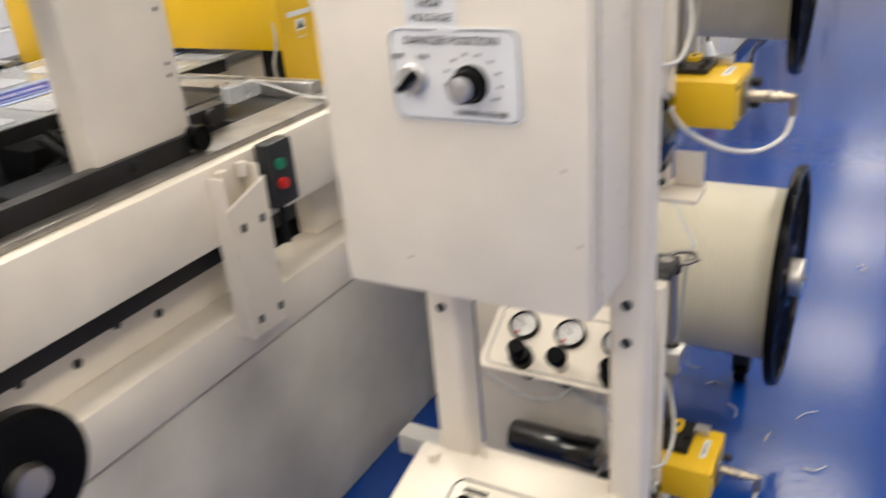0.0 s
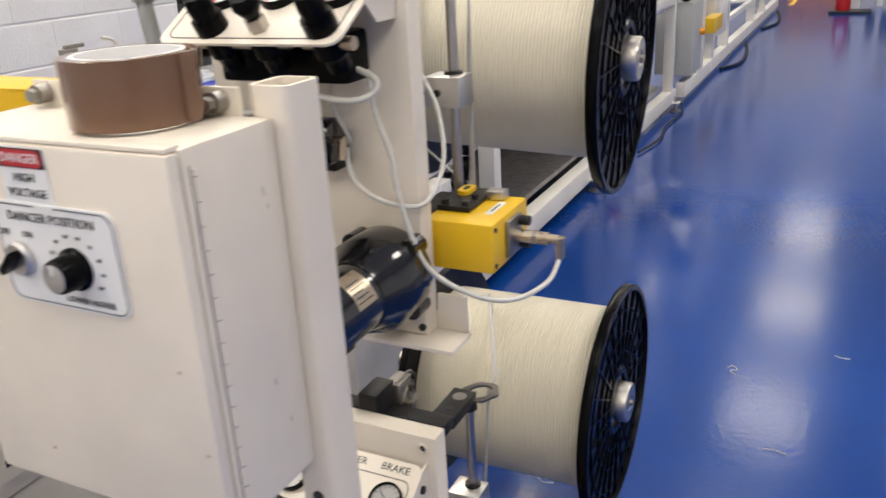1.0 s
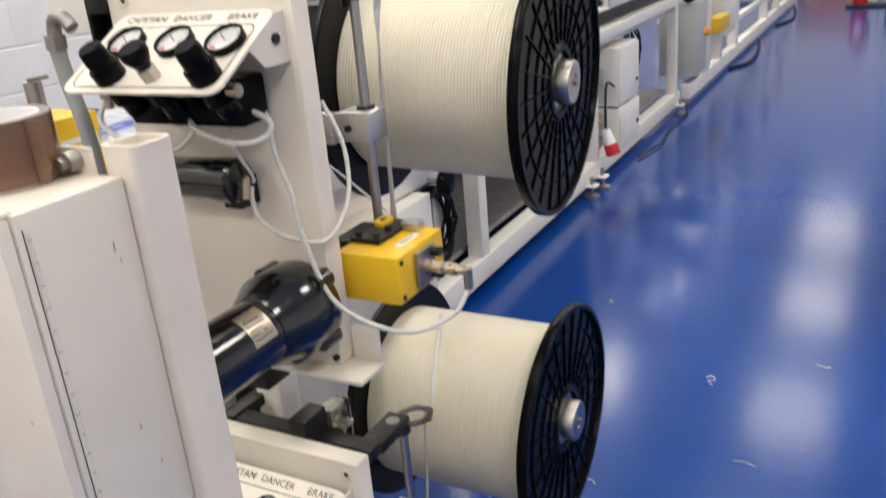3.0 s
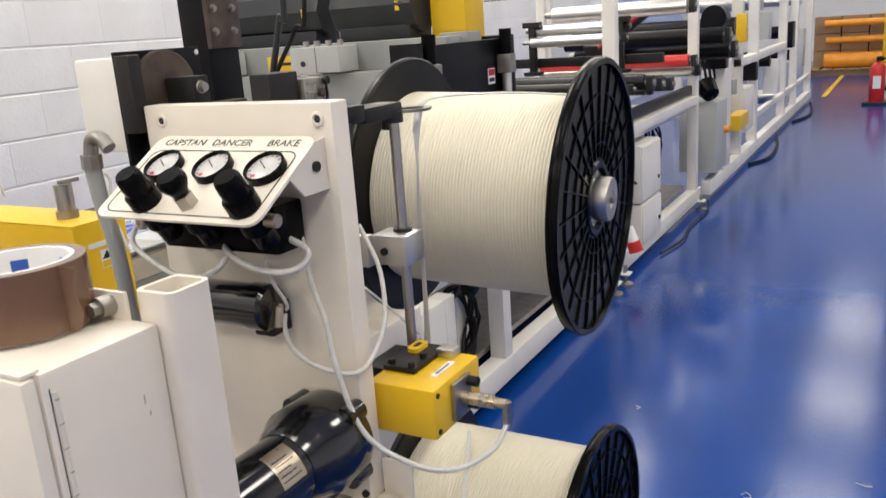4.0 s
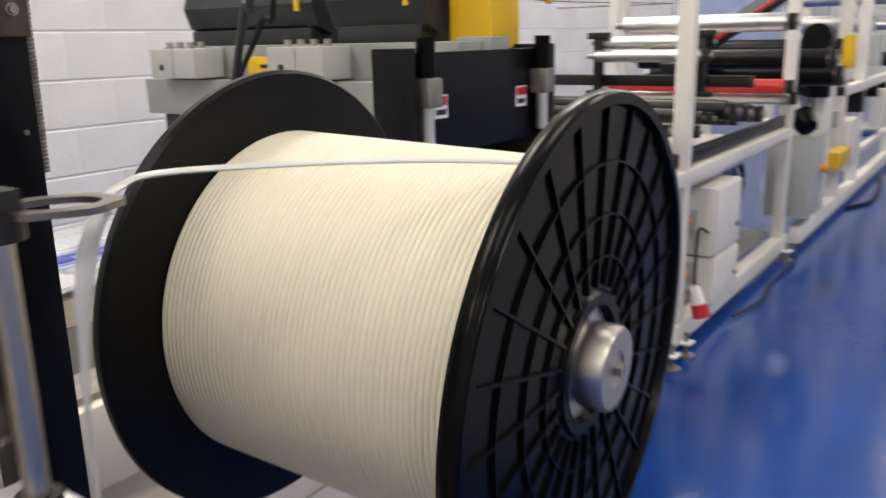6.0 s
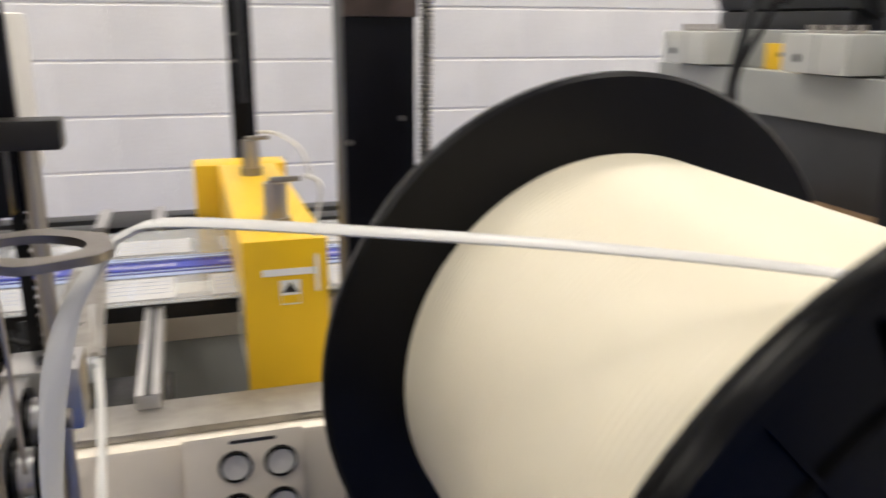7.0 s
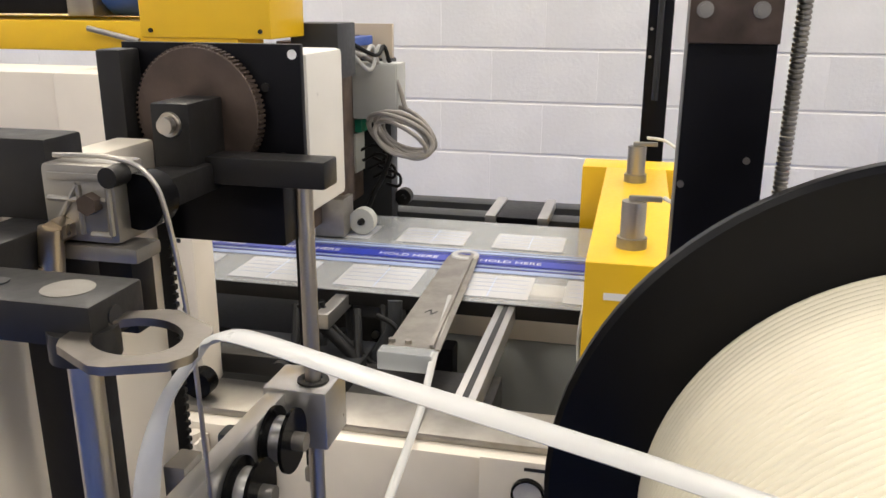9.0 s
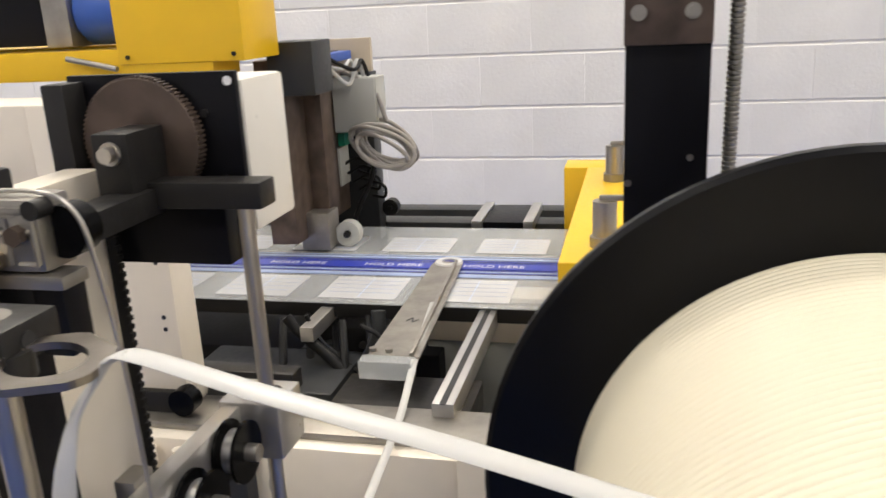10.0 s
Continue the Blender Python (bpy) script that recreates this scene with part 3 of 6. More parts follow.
def yellow_guard_box():
    t = thing("brake_housing", "yellow enamelled brake housing on the unwind station", "brake housing", "yellow brake housings", at=(-0.172, 1.064, 0.79))
    part("cover", box(B(), -0.086, 0.0, -0.046, 0.064, -0.050, 0.009, 0.004), YELLOW, t)
    pl = part("top_plate", box(B(), -0.084, -0.042, -0.014, 0.062, 0.0095, 0.016, 0.001), BLACK_STEEL, t, "black top plate")
    for x, y in ((-0.076, -0.007), (-0.050, -0.007), (-0.050, 0.02)):
        part("plate_screw", rod(B(), (x, y, 0.016), (x, y, 0.022), 0.0045, seg=12), BLACK_STEEL, pl)
    tag = part("yellow_tag", slab(B(), rounded(0.016, 0.030, 0.006), 0.005, Matrix.Translation((-0.070, 0.042, 0.0162))), YELLOW, t)
    part("tag_slot", slab(B(), rounded(0.006, 0.014, 0.0025), 0.0004, Matrix.Translation((-0.070, 0.042, 0.0213))), INK, tag)
    part("rear_block", box(B(), -0.119, -0.0865, -0.005, 0.068, -0.05, 0.006, 0.003), BLACK_STEEL, t, "black steel block")
    st = part("sticker", slab(B(), rounded(0.009, 0.046, 0.0005), 0.0005, Matrix.Translation((-0.020, 0.012, 0.0092))), LABEL, t)
    part("text_bar", slab(B(), rounded(0.002, 0.030, 0.0004), 0.0003, Matrix.Translation((-0.020, 0.012, 0.0098))), INK, st)
    part("rod_clamp", box(B(), -0.045, -0.022, 0.040, 0.060, 0.0092, 0.020, 0.002), ALU, t, "bright rod clamp")
    pl = part("end_plate", box(B(), 0.0005, 0.006, -0.010, 0.030, -0.042, 0.002, 0.001), DULL_STEEL, t)
    for z in (-0.006, -0.034):
        part("clamp_screw", rod(B(), (0.006, 0.024, z), (0.018, 0.024, z), 0.006, seg=14), BLACK_STEEL, pl)
    fit = part("piston", rod(rod(B(), (0.006, 0.009, -0.020), (0.046, 0.009, -0.020), 0.0075), (0.046, 0.009, -0.020), (0.060, 0.009, -0.020), 0.0055), BRASS, t, "nickel air fitting")
    part("collar", rod(B(), (0.028, 0.009, -0.020), (0.033, 0.009, -0.020), 0.0088, seg=6), DULL_STEEL, fit)
    part("elbow", rod(B(), (0.060, 0.009, -0.017), (0.060, 0.009, -0.042), 0.0055), BRASS, t)
    for y, z in ((-0.038, 0.001), (-0.038, -0.042), (0.055, -0.042)):
        part("cover_screw", rod(B(), (0.0, y, z), (0.0014, y, z), 0.0032, seg=10), BLACK_STEEL, t)
    return t


yellow_guard_box()
copy_thing(bpy.data.objects["brake_housing"], pose(-0.172, 1.064, 0.20))


# ---- beyond: yellow cutter, web, columns ----
def yellow_gantry():
    t = thing("cutter_guard", "yellow enamelled guard bridging the film web", "machine guard", at=(-1.07, 1.27, 0.62))
    part("front_box", box(B(), -0.003, 0.0, 0.0, 0.118, 0.03, 0.251, 0.001), YELLOW, t, "bent yellow front sheet")
    part("side_sheet", box(B(), -0.07, -0.0035, 0.115, 0.118, 0.03, 0.248, 0.001), YELLOW, t)
    part("bridge", box(B(), -0.66, -0.0035, 0.0, 0.118, 0.248, 0.251, 0.001), YELLOW, t, "yellow top sheet")
    part("bridge_side", box(B(), -0.66, -0.0705, 0.115, 0.118, 0.142, 0.2475, 0.001), YELLOW, t)
    part("bridge_front", box(B(), -0.66, -0.0035, 0.0, 0.003, 0.142, 0.2475, 0.001), YELLOW, t)
    part("cutter_beam", box(B(), -0.655, -0.0705, 0.010, 0.1145, 0.150, 0.2475, 0.002), BLACK_STEEL, t, "dark cutter beam inside the cover")
    part("inner_block", box(B(), -0.068, -0.004, 0.012, 0.1145, 0.04, 0.2475, 0.002), BLACK_STEEL, t, "dark cutter block inside the cover")
    part("inner_hose", pipe(B(), [(-0.02, 0.004, 0.05), (-0.025, -0.004, 0.11), (-0.012, -0.002, 0.16), (-0.02, 0.006, 0.22)], 0.003), HOSE, t)
    part("rear_box", box(B(), -0.75, -0.66, -0.05, 0.14, 0.03, 0.251, 0.004), YELLOW, t)
    part("foot", box(B(), -0.06, -0.002, 0.004, 0.114, -0.02, 0.03, 0.002), DULL_STEEL, t)
    part("notice", slab(B(), rounded(0.078, 0.010, 0.0005), 0.0004, face_x(0.0005, 0.065, 0.205)), LABEL, t)
    w = part("warning_sticker", slab(B(), rounded(0.028, 0.036, 0.001), 0.0004, face_x(0.0005, 0.064, 0.175)), LABEL, t, "white and yellow warning sticker")
    part("triangle", slab(B(), [(-0.011, 0.000), (0.011, 0.000), (0, 0.016)], 0.0003, face_x(0.001, 0.064, 0.175)), INK, w)
    part("yellow_field", slab(B(), rounded(0.026, 0.012, 0.0005), 0.0003, face_x(0.001, 0.064, 0.165)), YELLOW, w)
    for x, h in ((-0.085, 0.066), (-0.53, 0.068)):
        c = part("air_cylinder", rod(B(), (x, 0.058, 0.251), (x, 0.058, 0.251 + h), 0.017), STEEL, t, "stainless air cylinder")
        part("cap", rod(B(), (x, 0.058, 0.251), (x, 0.058, 0.266), 0.021), DULL_STEEL, c)
        part("fitting", box(B(), x - 0.004, x + 0.004, 0.05, 0.095, 0.251 + h, 0.251 + h + 0.008, 0.002), DULL_STEEL, c)
    return t


yellow_gantry()


def column():
    t = thing("lift_column", "tall black steel column with a brown oxide plate", "machine column", at=(-0.757, 1.36, 0))
    part("upright", box(B(), -0.06, -0.004, 0.0, 0.072, 0.0, 2.2, 0.002), BLACK, t)
    pl = part("mount_plate", box(B(), -0.0035, 0.006, -0.001, 0.072, 1.168, 1.32, 0.001), RUST, t, "brown oxidised mounting plate")
    for y in (0.011, 0.055):
        for z in (1.195, 1.232):
            part("bolt", rod(rod(B(), (0.006, y, z), (0.008, y, z), 0.0068, seg=24), (0.008, y, z), (0.012, y, z), 0.0046, seg=12), DULL_STEEL, pl)
    for y, z in ((0.004, 1.047), (0.057, 1.07)):
        part("screw", rod(B(), (-0.0045, y, z), (-0.001, y, z), 0.003, seg=12), STEEL, t)
    return t


column()
structure("film_web", box(B(), -1.69, -1.215, -2.6, 3.4, 0.746, 0.7475), FILM, "clear printed plastic film running flat through the machine", "film")


# ---- unwind station hardware, the same above and below ----
def dancer(dz, label):
    t = thing("tape_dancer", label, "tape guide", "dancers of the unwind stations", at=(0, 0, dz))
    part("top_plate", box(B(), -0.50, -0.256, 1.0345, 1.062, 1.084, 1.102, 0.002), BLACK_STEEL, t)
    bar = part("guide_arm", box(B(), -0.290, -0.256, 1.062, 1.137, 1.080, 1.097, 0.002), BLACK_STEEL, t, "black steel guide arm")
    part("arm_hole", rod(B(), (-0.272, 1.085, 1.0965), (-0.272, 1.085, 1.0975), 0.005, seg=16), INK, bar)
    part("worn_patch", rod(B(), (-0.272, 1.117, 1.0965), (-0.272, 1.117, 1.0973), 0.010, seg=20), DULL_STEEL, bar)
    part("end_hole", rod(B(), (-0.270, 1.1365, 1.089), (-0.270, 1.1377, 1.089), 0.004, seg=16), INK, bar)
    part("rear_arm", box(B(), -0.512, -0.488, 1.03, 1.137, 1.088, 1.106, 0.002), BLACK_STEEL, t, "worn black rear arm")
    part("arm_boss", rod(B(), (-0.265, 1.127, 1.074), (-0.265, 1.127, 1.086), 0.013), BLACK_STEEL, t)
    part("front_rod", rod(B(), (-0.263, 1.127, 0.80), (-0.263, 1.127, 1.08), 0.0062), STEEL, t, "polished guide rod")
    part("rear_rod", rod(B(), (-0.506, 1.116, 0.80), (-0.506, 1.116, 1.09), 0.0055), STEEL, t, "polished guide rod")
    bar = part("carriage", box(B(), -0.488, -0.290, 1.090, 1.103, 0.908, 0.946, 0.001), ALU, t, "machined aluminium carriage bar")
    part("front_block", box(B(), -0.290, -0.243, 1.098, 1.140, 0.910, 0.946, 0.002), ALU, bar)
    part("rear_block", box(B(), -0.528, -0.488, 1.086, 1.132, 0.905, 0.948, 0.002), ALU, bar)
    for x, y in ((-0.263, 1.127), (-0.506, 1.116)):
        part("bush", lathe(B(), [(0.946, 0.0065), (0.9495, 0.0065), (0.9495, 0.011), (0.946, 0.0115)], (x, y, 0), (0, 0, 1), 28), BLACK_STEEL, t)
    part("belt_clip", box(B(), -0.400, -0.380, 1.076, 1.0895, 0.926, 0.950, 0.001), DULL_STEEL, t)
    for x in (-0.272, -0.292):
        part("clamp_screw", rod(B(), (x, 1.095, 0.927), (x, 1.0982, 0.927), 0.0045, seg=14), BLACK_STEEL, t)
    for x, z in ((-0.462, 0.926), (-0.412, 0.918)):
        p = part("pulley", lathe(B(), [(0.0, 0.006), (0.0, 0.0215), (0.0025, 0.0215), (0.004, 0.015), (0.012, 0.015), (0.0135, 0.0215), (0.016, 0.0215), (0.016, 0.0005)], (x, 1.1035, z), (0, 1, 0), 36), BLACK_PLASTIC, t, "black flanged pulley")
        part("bearing", lathe(B(), [(0.004, 0.0152), (0.012, 0.0152)], (x, 1.1035, z), (0, 1, 0), 36), ALU, p)
        part("axle", rod(B(), (x, 1.100, z), (x, 1.128, z), 0.0062, seg=20), DULL_STEEL, p)
    # open eyelet that carries the strand, flat plate with an oval hole
    o, i = [], []
    for k in range(32):
        a = 2 * math.pi * k / 32
        c, sn = math.cos(a), math.sin(a)
        q = 1.0 / max(abs(c) ** 1.0 * 0.9 + abs(sn) * 0.55, abs(c), abs(sn))
        o.append((0.029 * c * min(q, 1.15), 0.0235 * sn * min(q, 1.15)))
        i.append((0.019 * c, 0.015 * sn))
    m = Matrix.Translation((-0.258, 1.154, 1.0840)) @ Matrix.Rotation(radians(60), 4, "Z")
    eye = part("eyelet", ring_slab(B(), o, i, 0.0032, m), WORN, t, "worn steel eyelet")
    part("eyelet_tang", box(B(), -0.282, -0.258, 1.118, 1.134, 1.079, 1.0838, 0.001), WORN, eye)
    part("eyelet_screw", rod(B(), (-0.272, 1.127, 1.066), (-0.272, 1.127, 1.079), 0.007, seg=14), BLACK_STEEL, eye)
    part("cylinder_post", box(B(), -0.372, -0.338, 1.036, 1.060, 0.68, 1.086, 0.002), BLACK, t, "black actuator upright")
    part("cylinder_foot", box(B(), -0.50, -0.32, 1.0345, 1.11, 0.79, 0.803, 0.002), BLACK_STEEL, t)
    return t


dancer(0.0, "black and steel tape dancer with guide rods on the upper station")
dancer(-0.592, "black and steel tape dancer with guide rods on the lower station")


def air_switch(dz):
    t = thing("air_limit_switch", "cast aluminium air limit switch with a brass elbow", "limit switch", "cast switches on the stations", at=(-0.345, 1.080, 1.113 + dz))
    t.scale = (1.15, 1.15, 1.15)
    body = part("body", box(B(), -0.012, 0.010, -0.017, 0.016, -0.016, 0.016, 0.003), DULL_STEEL, t, "cast ribbed switch body")
    for a, b in (((-0.012, -0.010), (0.000, 0.008)), ((-0.014, 0.002), (0.012, 0.002)), ((0.0, -0.012), (0.0, 0.008)), ((0.004, -0.012), (0.013, -0.012)), ((0.013, -0.012), (0.013, 0.008))):
        part("cast_rib", rod(B(), (0.0102, a[0], a[1]), (0.0102, b[0], b[1]), 0.0013, seg=8), DULL_STEEL, body)
    part("name_bar", box(B(), 0.0098, 0.0110, -0.013, 0.011, 0.0095, 0.0125, 0.0003), DULL_STEEL, body)
    part("cover_bolt", rod(B(), (0.010, 0.006, 0.001), (0.015, 0.006, 0.001), 0.0044, seg=6), RUST, t)
    part("lever_cam", rod(B(), (-0.010, 0.020, 0.0), (0.002, 0.020, 0.0), 0.0115, seg=32), BLACK_PLASTIC, t)
    part("socket_screw", rod(B(), (0.004, 0.016, 0.012), (0.014, 0.016, 0.012), 0.0042, seg=14), BLACK_STEEL, t)
    part("base_block", box(B(), -0.020, 0.004, -0.060, -0.018, -0.010, 0.024, 0.002), BLACK_STEEL, t, "black mounting block")
    part("ledge", box(B(), -0.006, 0.012, -0.012, 0.024, -0.023, -0.0165, 0.002), DULL_STEEL, t)
    part("stem", box(B(), -0.02, -0.004, -0.006, 0.010, -0.06, -0.0235, 0.001), BLACK, t)
    part("elbow", rod(rod(B(), (0.008, -0.008, -0.010), (0.018, -0.008, -0.010), 0.0052, seg=6), (0.017, -0.009, -0.008), (0.017, -0.012, -0.030), 0.0050, seg=16), BRASS, t)
    part("lever_wire", pipe(B(), [(0.004, -0.014, 0.018), (0.004, 0.012, 0.018), (0.003, 0.026, 0.012), (0.001, 0.032, -0.006), (-0.002, 0.036, -0.06), (-0.004, 0.037, -0.14)], 0.0011), STEEL, t)
    return t


air_switch(0.0)
air_switch(-0.592)


def strands():
    def run(name, pts, label, r=0.0048, flat=0.32):
        ob = part(name, pipe(B(), pts, r, 10, 10, True, flat), STRAND)
        tagged(ob, label, "tape strand", "white tape strands")
    run("tape_strand", [(-0.173, 1.505, 1.0635), (-0.181, 1.474, 1.068), (-0.197, 1.404, 1.078), (-0.214, 1.333, 1.086), (-0.232, 1.255, 1.0925), (-0.249, 1.203, 1.0945), (-0.256, 1.187, 1.0905), (-0.258, 1.178, 1.083), (-0.255, 1.163, 1.060), (-0.252, 1.154, 1.02), (-0.252, 1.150, 0.95), (-0.256, 1.152, 0.80), (-0.275, 1.165, 0.79)],
        "white tape strand from the upper spool over the eyelet")
    run("tape_strand", [(-0.372, 1.455, 0.5015), (-0.360, 1.43, 0.5035), (-0.327, 1.36, 0.5035), (-0.268, 1.23, 0.5025), (-0.250, 1.194, 0.500), (-0.253, 1.184, 0.490), (-0.256, 1.177, 0.47), (-0.265, 1.178, 0.35), (-0.275, 1.17, 0.20)],
        "white tape strand from the lower spool over the eyelet", 0.003)
    run("tape_strand", [(-0.560, 1.118, 0.715), (-0.720, 1.106, 0.722), (-0.880, 1.094, 0.728), (-1.0, 1.083, 0.752), (-1.20, 1.06, 0.7585)], "white tape strand drawn down from the guide plate")
    run("tape_strand", [(-0.275, 1.165, 0.80), (-0.34, 1.135, 0.87), (-0.398, 1.113, 0.912)], "white tape strand rising to the carriage pulleys")


strands()


def station_bracket():
    t = thing("motor_bracket", "cream angle bracket under the upper station plate", "bracket", at=(-0.24, 1.0, 0.668))
    part("shelf", box(B(), -0.265, 0.041, -0.042, 0.0115, -0.0065, -0.0005, 0.002), CREAM, t)
    part("upright", box(B(), 0.0005, 0.038, 0.005, 0.0112, 0.0, 0.045, 0.002), CREAM, t)
    for z in (0.040, 0.011):
        part("bolt", rod(B(), (-0.008, -0.020, z), (-0.008, -0.016, z), 0.0045, seg=14), BLACK_STEEL, t)
    part("leg", box(B(), -0.262, -0.215, 0.10, 0.145, -0.668, -0.007, 0.004), WHITE_FRAME, t, "white square support leg")
    part("foot_rail", box(B(), -0.55, -0.02, 0.10, 0.145, -0.668, -0.623, 0.004), WHITE_FRAME, t)
    part("hanger_block", box(B(), -0.24, -0.17, 0.03, 0.08, -0.095, -0.007, 0.003), BLACK_STEEL, t)
    return t


station_bracket()


def gear_motor(dz, label):
    t = thing("gear_motor", label, "electric motor", "black gear motors", at=(-0.282, 0.0, 0.748 + dz))
    g = part("gearbox", lathe(B(), [(0.982, 0.0005), (0.982, 0.052), (0.972, 0.055), (0.925, 0.055), (0.915, 0.048), (0.905, 0.046), (0.895, 0.040), (0.895, 0.0005)], (0, 0, 0), (0, 1, 0), 48), BLACK_GLOSS, t, "glossy black cast gearbox")
    for a in range(4):
        an = radians(45 + 90 * a)
        part("lug", rod(B(), (0.050 * math.cos(an), 0.955, 0.050 * math.sin(an)), (0.050 * math.cos(an), 0.982, 0.050 * math.sin(an)), 0.012, seg=16), BLACK_GLOSS, g)
    mo = part("motor", lathe(B(), [(0.895, 0.0005), (0.895, 0.039), (0.78, 0.039), (0.768, 0.035), (0.768, 0.0005)], (0, 0, 0), (0, 1, 0), 48), BLACK_GLOSS, t, "black motor barrel")
    lab = B()
    seg = 10
    for k in range(seg):
        a0, a1 = radians(15 + 6 * k), radians(15 + 6 * (k + 1))
        v = [lab.verts.new((0.0394 * math.cos(a), y, 0.0394 * math.sin(a))) for a, y in ((a0, 0.850), (a1, 0.850), (a1, 0.885), (a0, 0.885))]
        lab.faces.new(v)
    part("rating_plate", lab, BRASS, mo, "dull brass rating plate")
    for k in range(5):
        an = radians(24 + 8 * k)
        part("print_bar", box(B(), 0.0393, 0.0397, 0.853, 0.880 - 0.004 * (k % 3), -0.0006, 0.0006, 0, Matrix.Rotation(-an, 4, "Y")), INK, mo)
    return t


gear_motor(0.0, "glossy black gear motor on the upper station bracket")
gear_motor(-0.592, "glossy black gear motor on the lower station")


def air_cylinder(dz):
    t = thing("air_cylinder", "black horizontal air cylinder with a nickel fitting", "air cylinder", "black air cylinders", at=(-0.39, 0.950, 0.902 + dz))
    part("barrel", lathe(B(), [(-0.07, 0.0005), (-0.07, 0.022), (-0.065, 0.024), (0.045, 0.024), (0.045, 0.0255), (0.066, 0.0255), (0.070, 0.022), (0.070, 0.0005)], (0, 0, 0), (1, 0, 0), 36), BLACK_GLOSS, t)
    part("saddle", box(B(), 0.040, 0.066, 0.0, 0.032, -0.034, 0.0, 0.002), BLACK_STEEL, t)
    part("fitting", rod(rod(B(), (0.070, -0.002, 0.002), (0.082, -0.002, 0.002), 0.005, seg=6), (0.080, -0.002, 0.004), (0.080, -0.006, -0.018), 0.0048, seg=14), BRASS, t, "nickel hose fitting")
    return t


air_cylinder(0.0)
air_cylinder(-0.652)


def hoses():
    def run(pts, r, label, mat=HOSE, name="air_hose", group="milky air hoses"):
        tagged(part(name, pipe(B(), pts, r, 10, 8), mat), label, "hose", group)
    long_loop = [(-0.316, 0.975, 0.999), (-0.288, 0.97, 0.976), (-0.277, 0.965, 0.93), (-0.260, 0.96, 0.889), (-0.253, 0.96, 0.84), (-0.230, 0.965, 0.767), (-0.186, 0.98, 0.732), (-0.144, 1.0, 0.722), (-0.119, 1.045, 0.727), (-0.112, 1.073, 0.748)]
    loop = [(-0.309, 0.955, 0.895), (-0.307, 0.95, 0.880), (-0.298, 0.95, 0.856), (-0.272, 0.96, 0.836), (-0.237, 0.975, 0.83), (-0.228, 1.0, 0.847), (-0.230, 1.025, 0.877), (-0.249, 1.05, 0.923), (-0.278, 1.06, 0.968)]
    under = [(-0.345, 0.955, 0.985), (-0.356, 0.93, 0.971), (-0.313, 0.92, 0.956), (-0.278, 0.925, 0.952), (-0.264, 0.94, 0.957), (-0.266, 0.95, 0.970), (-0.301, 0.95, 0.985)]
    left = [(-0.490, 0.94, 0.992), (-0.495, 0.93, 0.968), (-0.467, 0.93, 0.947), (-0.421, 0.93, 0.933), (-0.371, 0.93, 0.947), (-0.350, 0.95, 0.985)]
    drop = [(-0.30, 0.97, 1.00), (-0.318, 0.945, 0.955), (-0.312, 0.962, 0.905), (-0.306, 0.955, 0.90)]
    for k, (pts, r) in enumerate(((long_loop, 0.0031), (loop, 0.0027), (under, 0.0034), (left, 0.0032), (drop, 0.0020))):
        for dz in (0.0, -0.592):
            run([(x, y, z + dz) for x, y, z in pts], r, "milky plastic air hose looped round the station plate")
    for k, (x, y, z) in enumerate(((-0.345, 0.945, 0.987), (-0.302, 0.945, 0.988), (-0.488, 0.94, 0.996), (-0.425, 0.94, 0.985), (-0.385, 0.94, 0.978))):
        for dz in (0.0, -0.592):
            t = thing("hose_fitting", "nickel push-in fitting under the gauge panel", "fitting", "nickel hose fittings", at=(x, y, z + dz))
            part("barrel", rod(B(), (0, 0, -0.014), (0.004 * (k % 3 - 1), 0, 0.012), 0.0062, seg=14), BRASS, t)
            part("hex", rod(B(), (0, 0, -0.003), (0.001, 0, 0.004), 0.0082, seg=6), DULL_STEEL, t)


hoses()


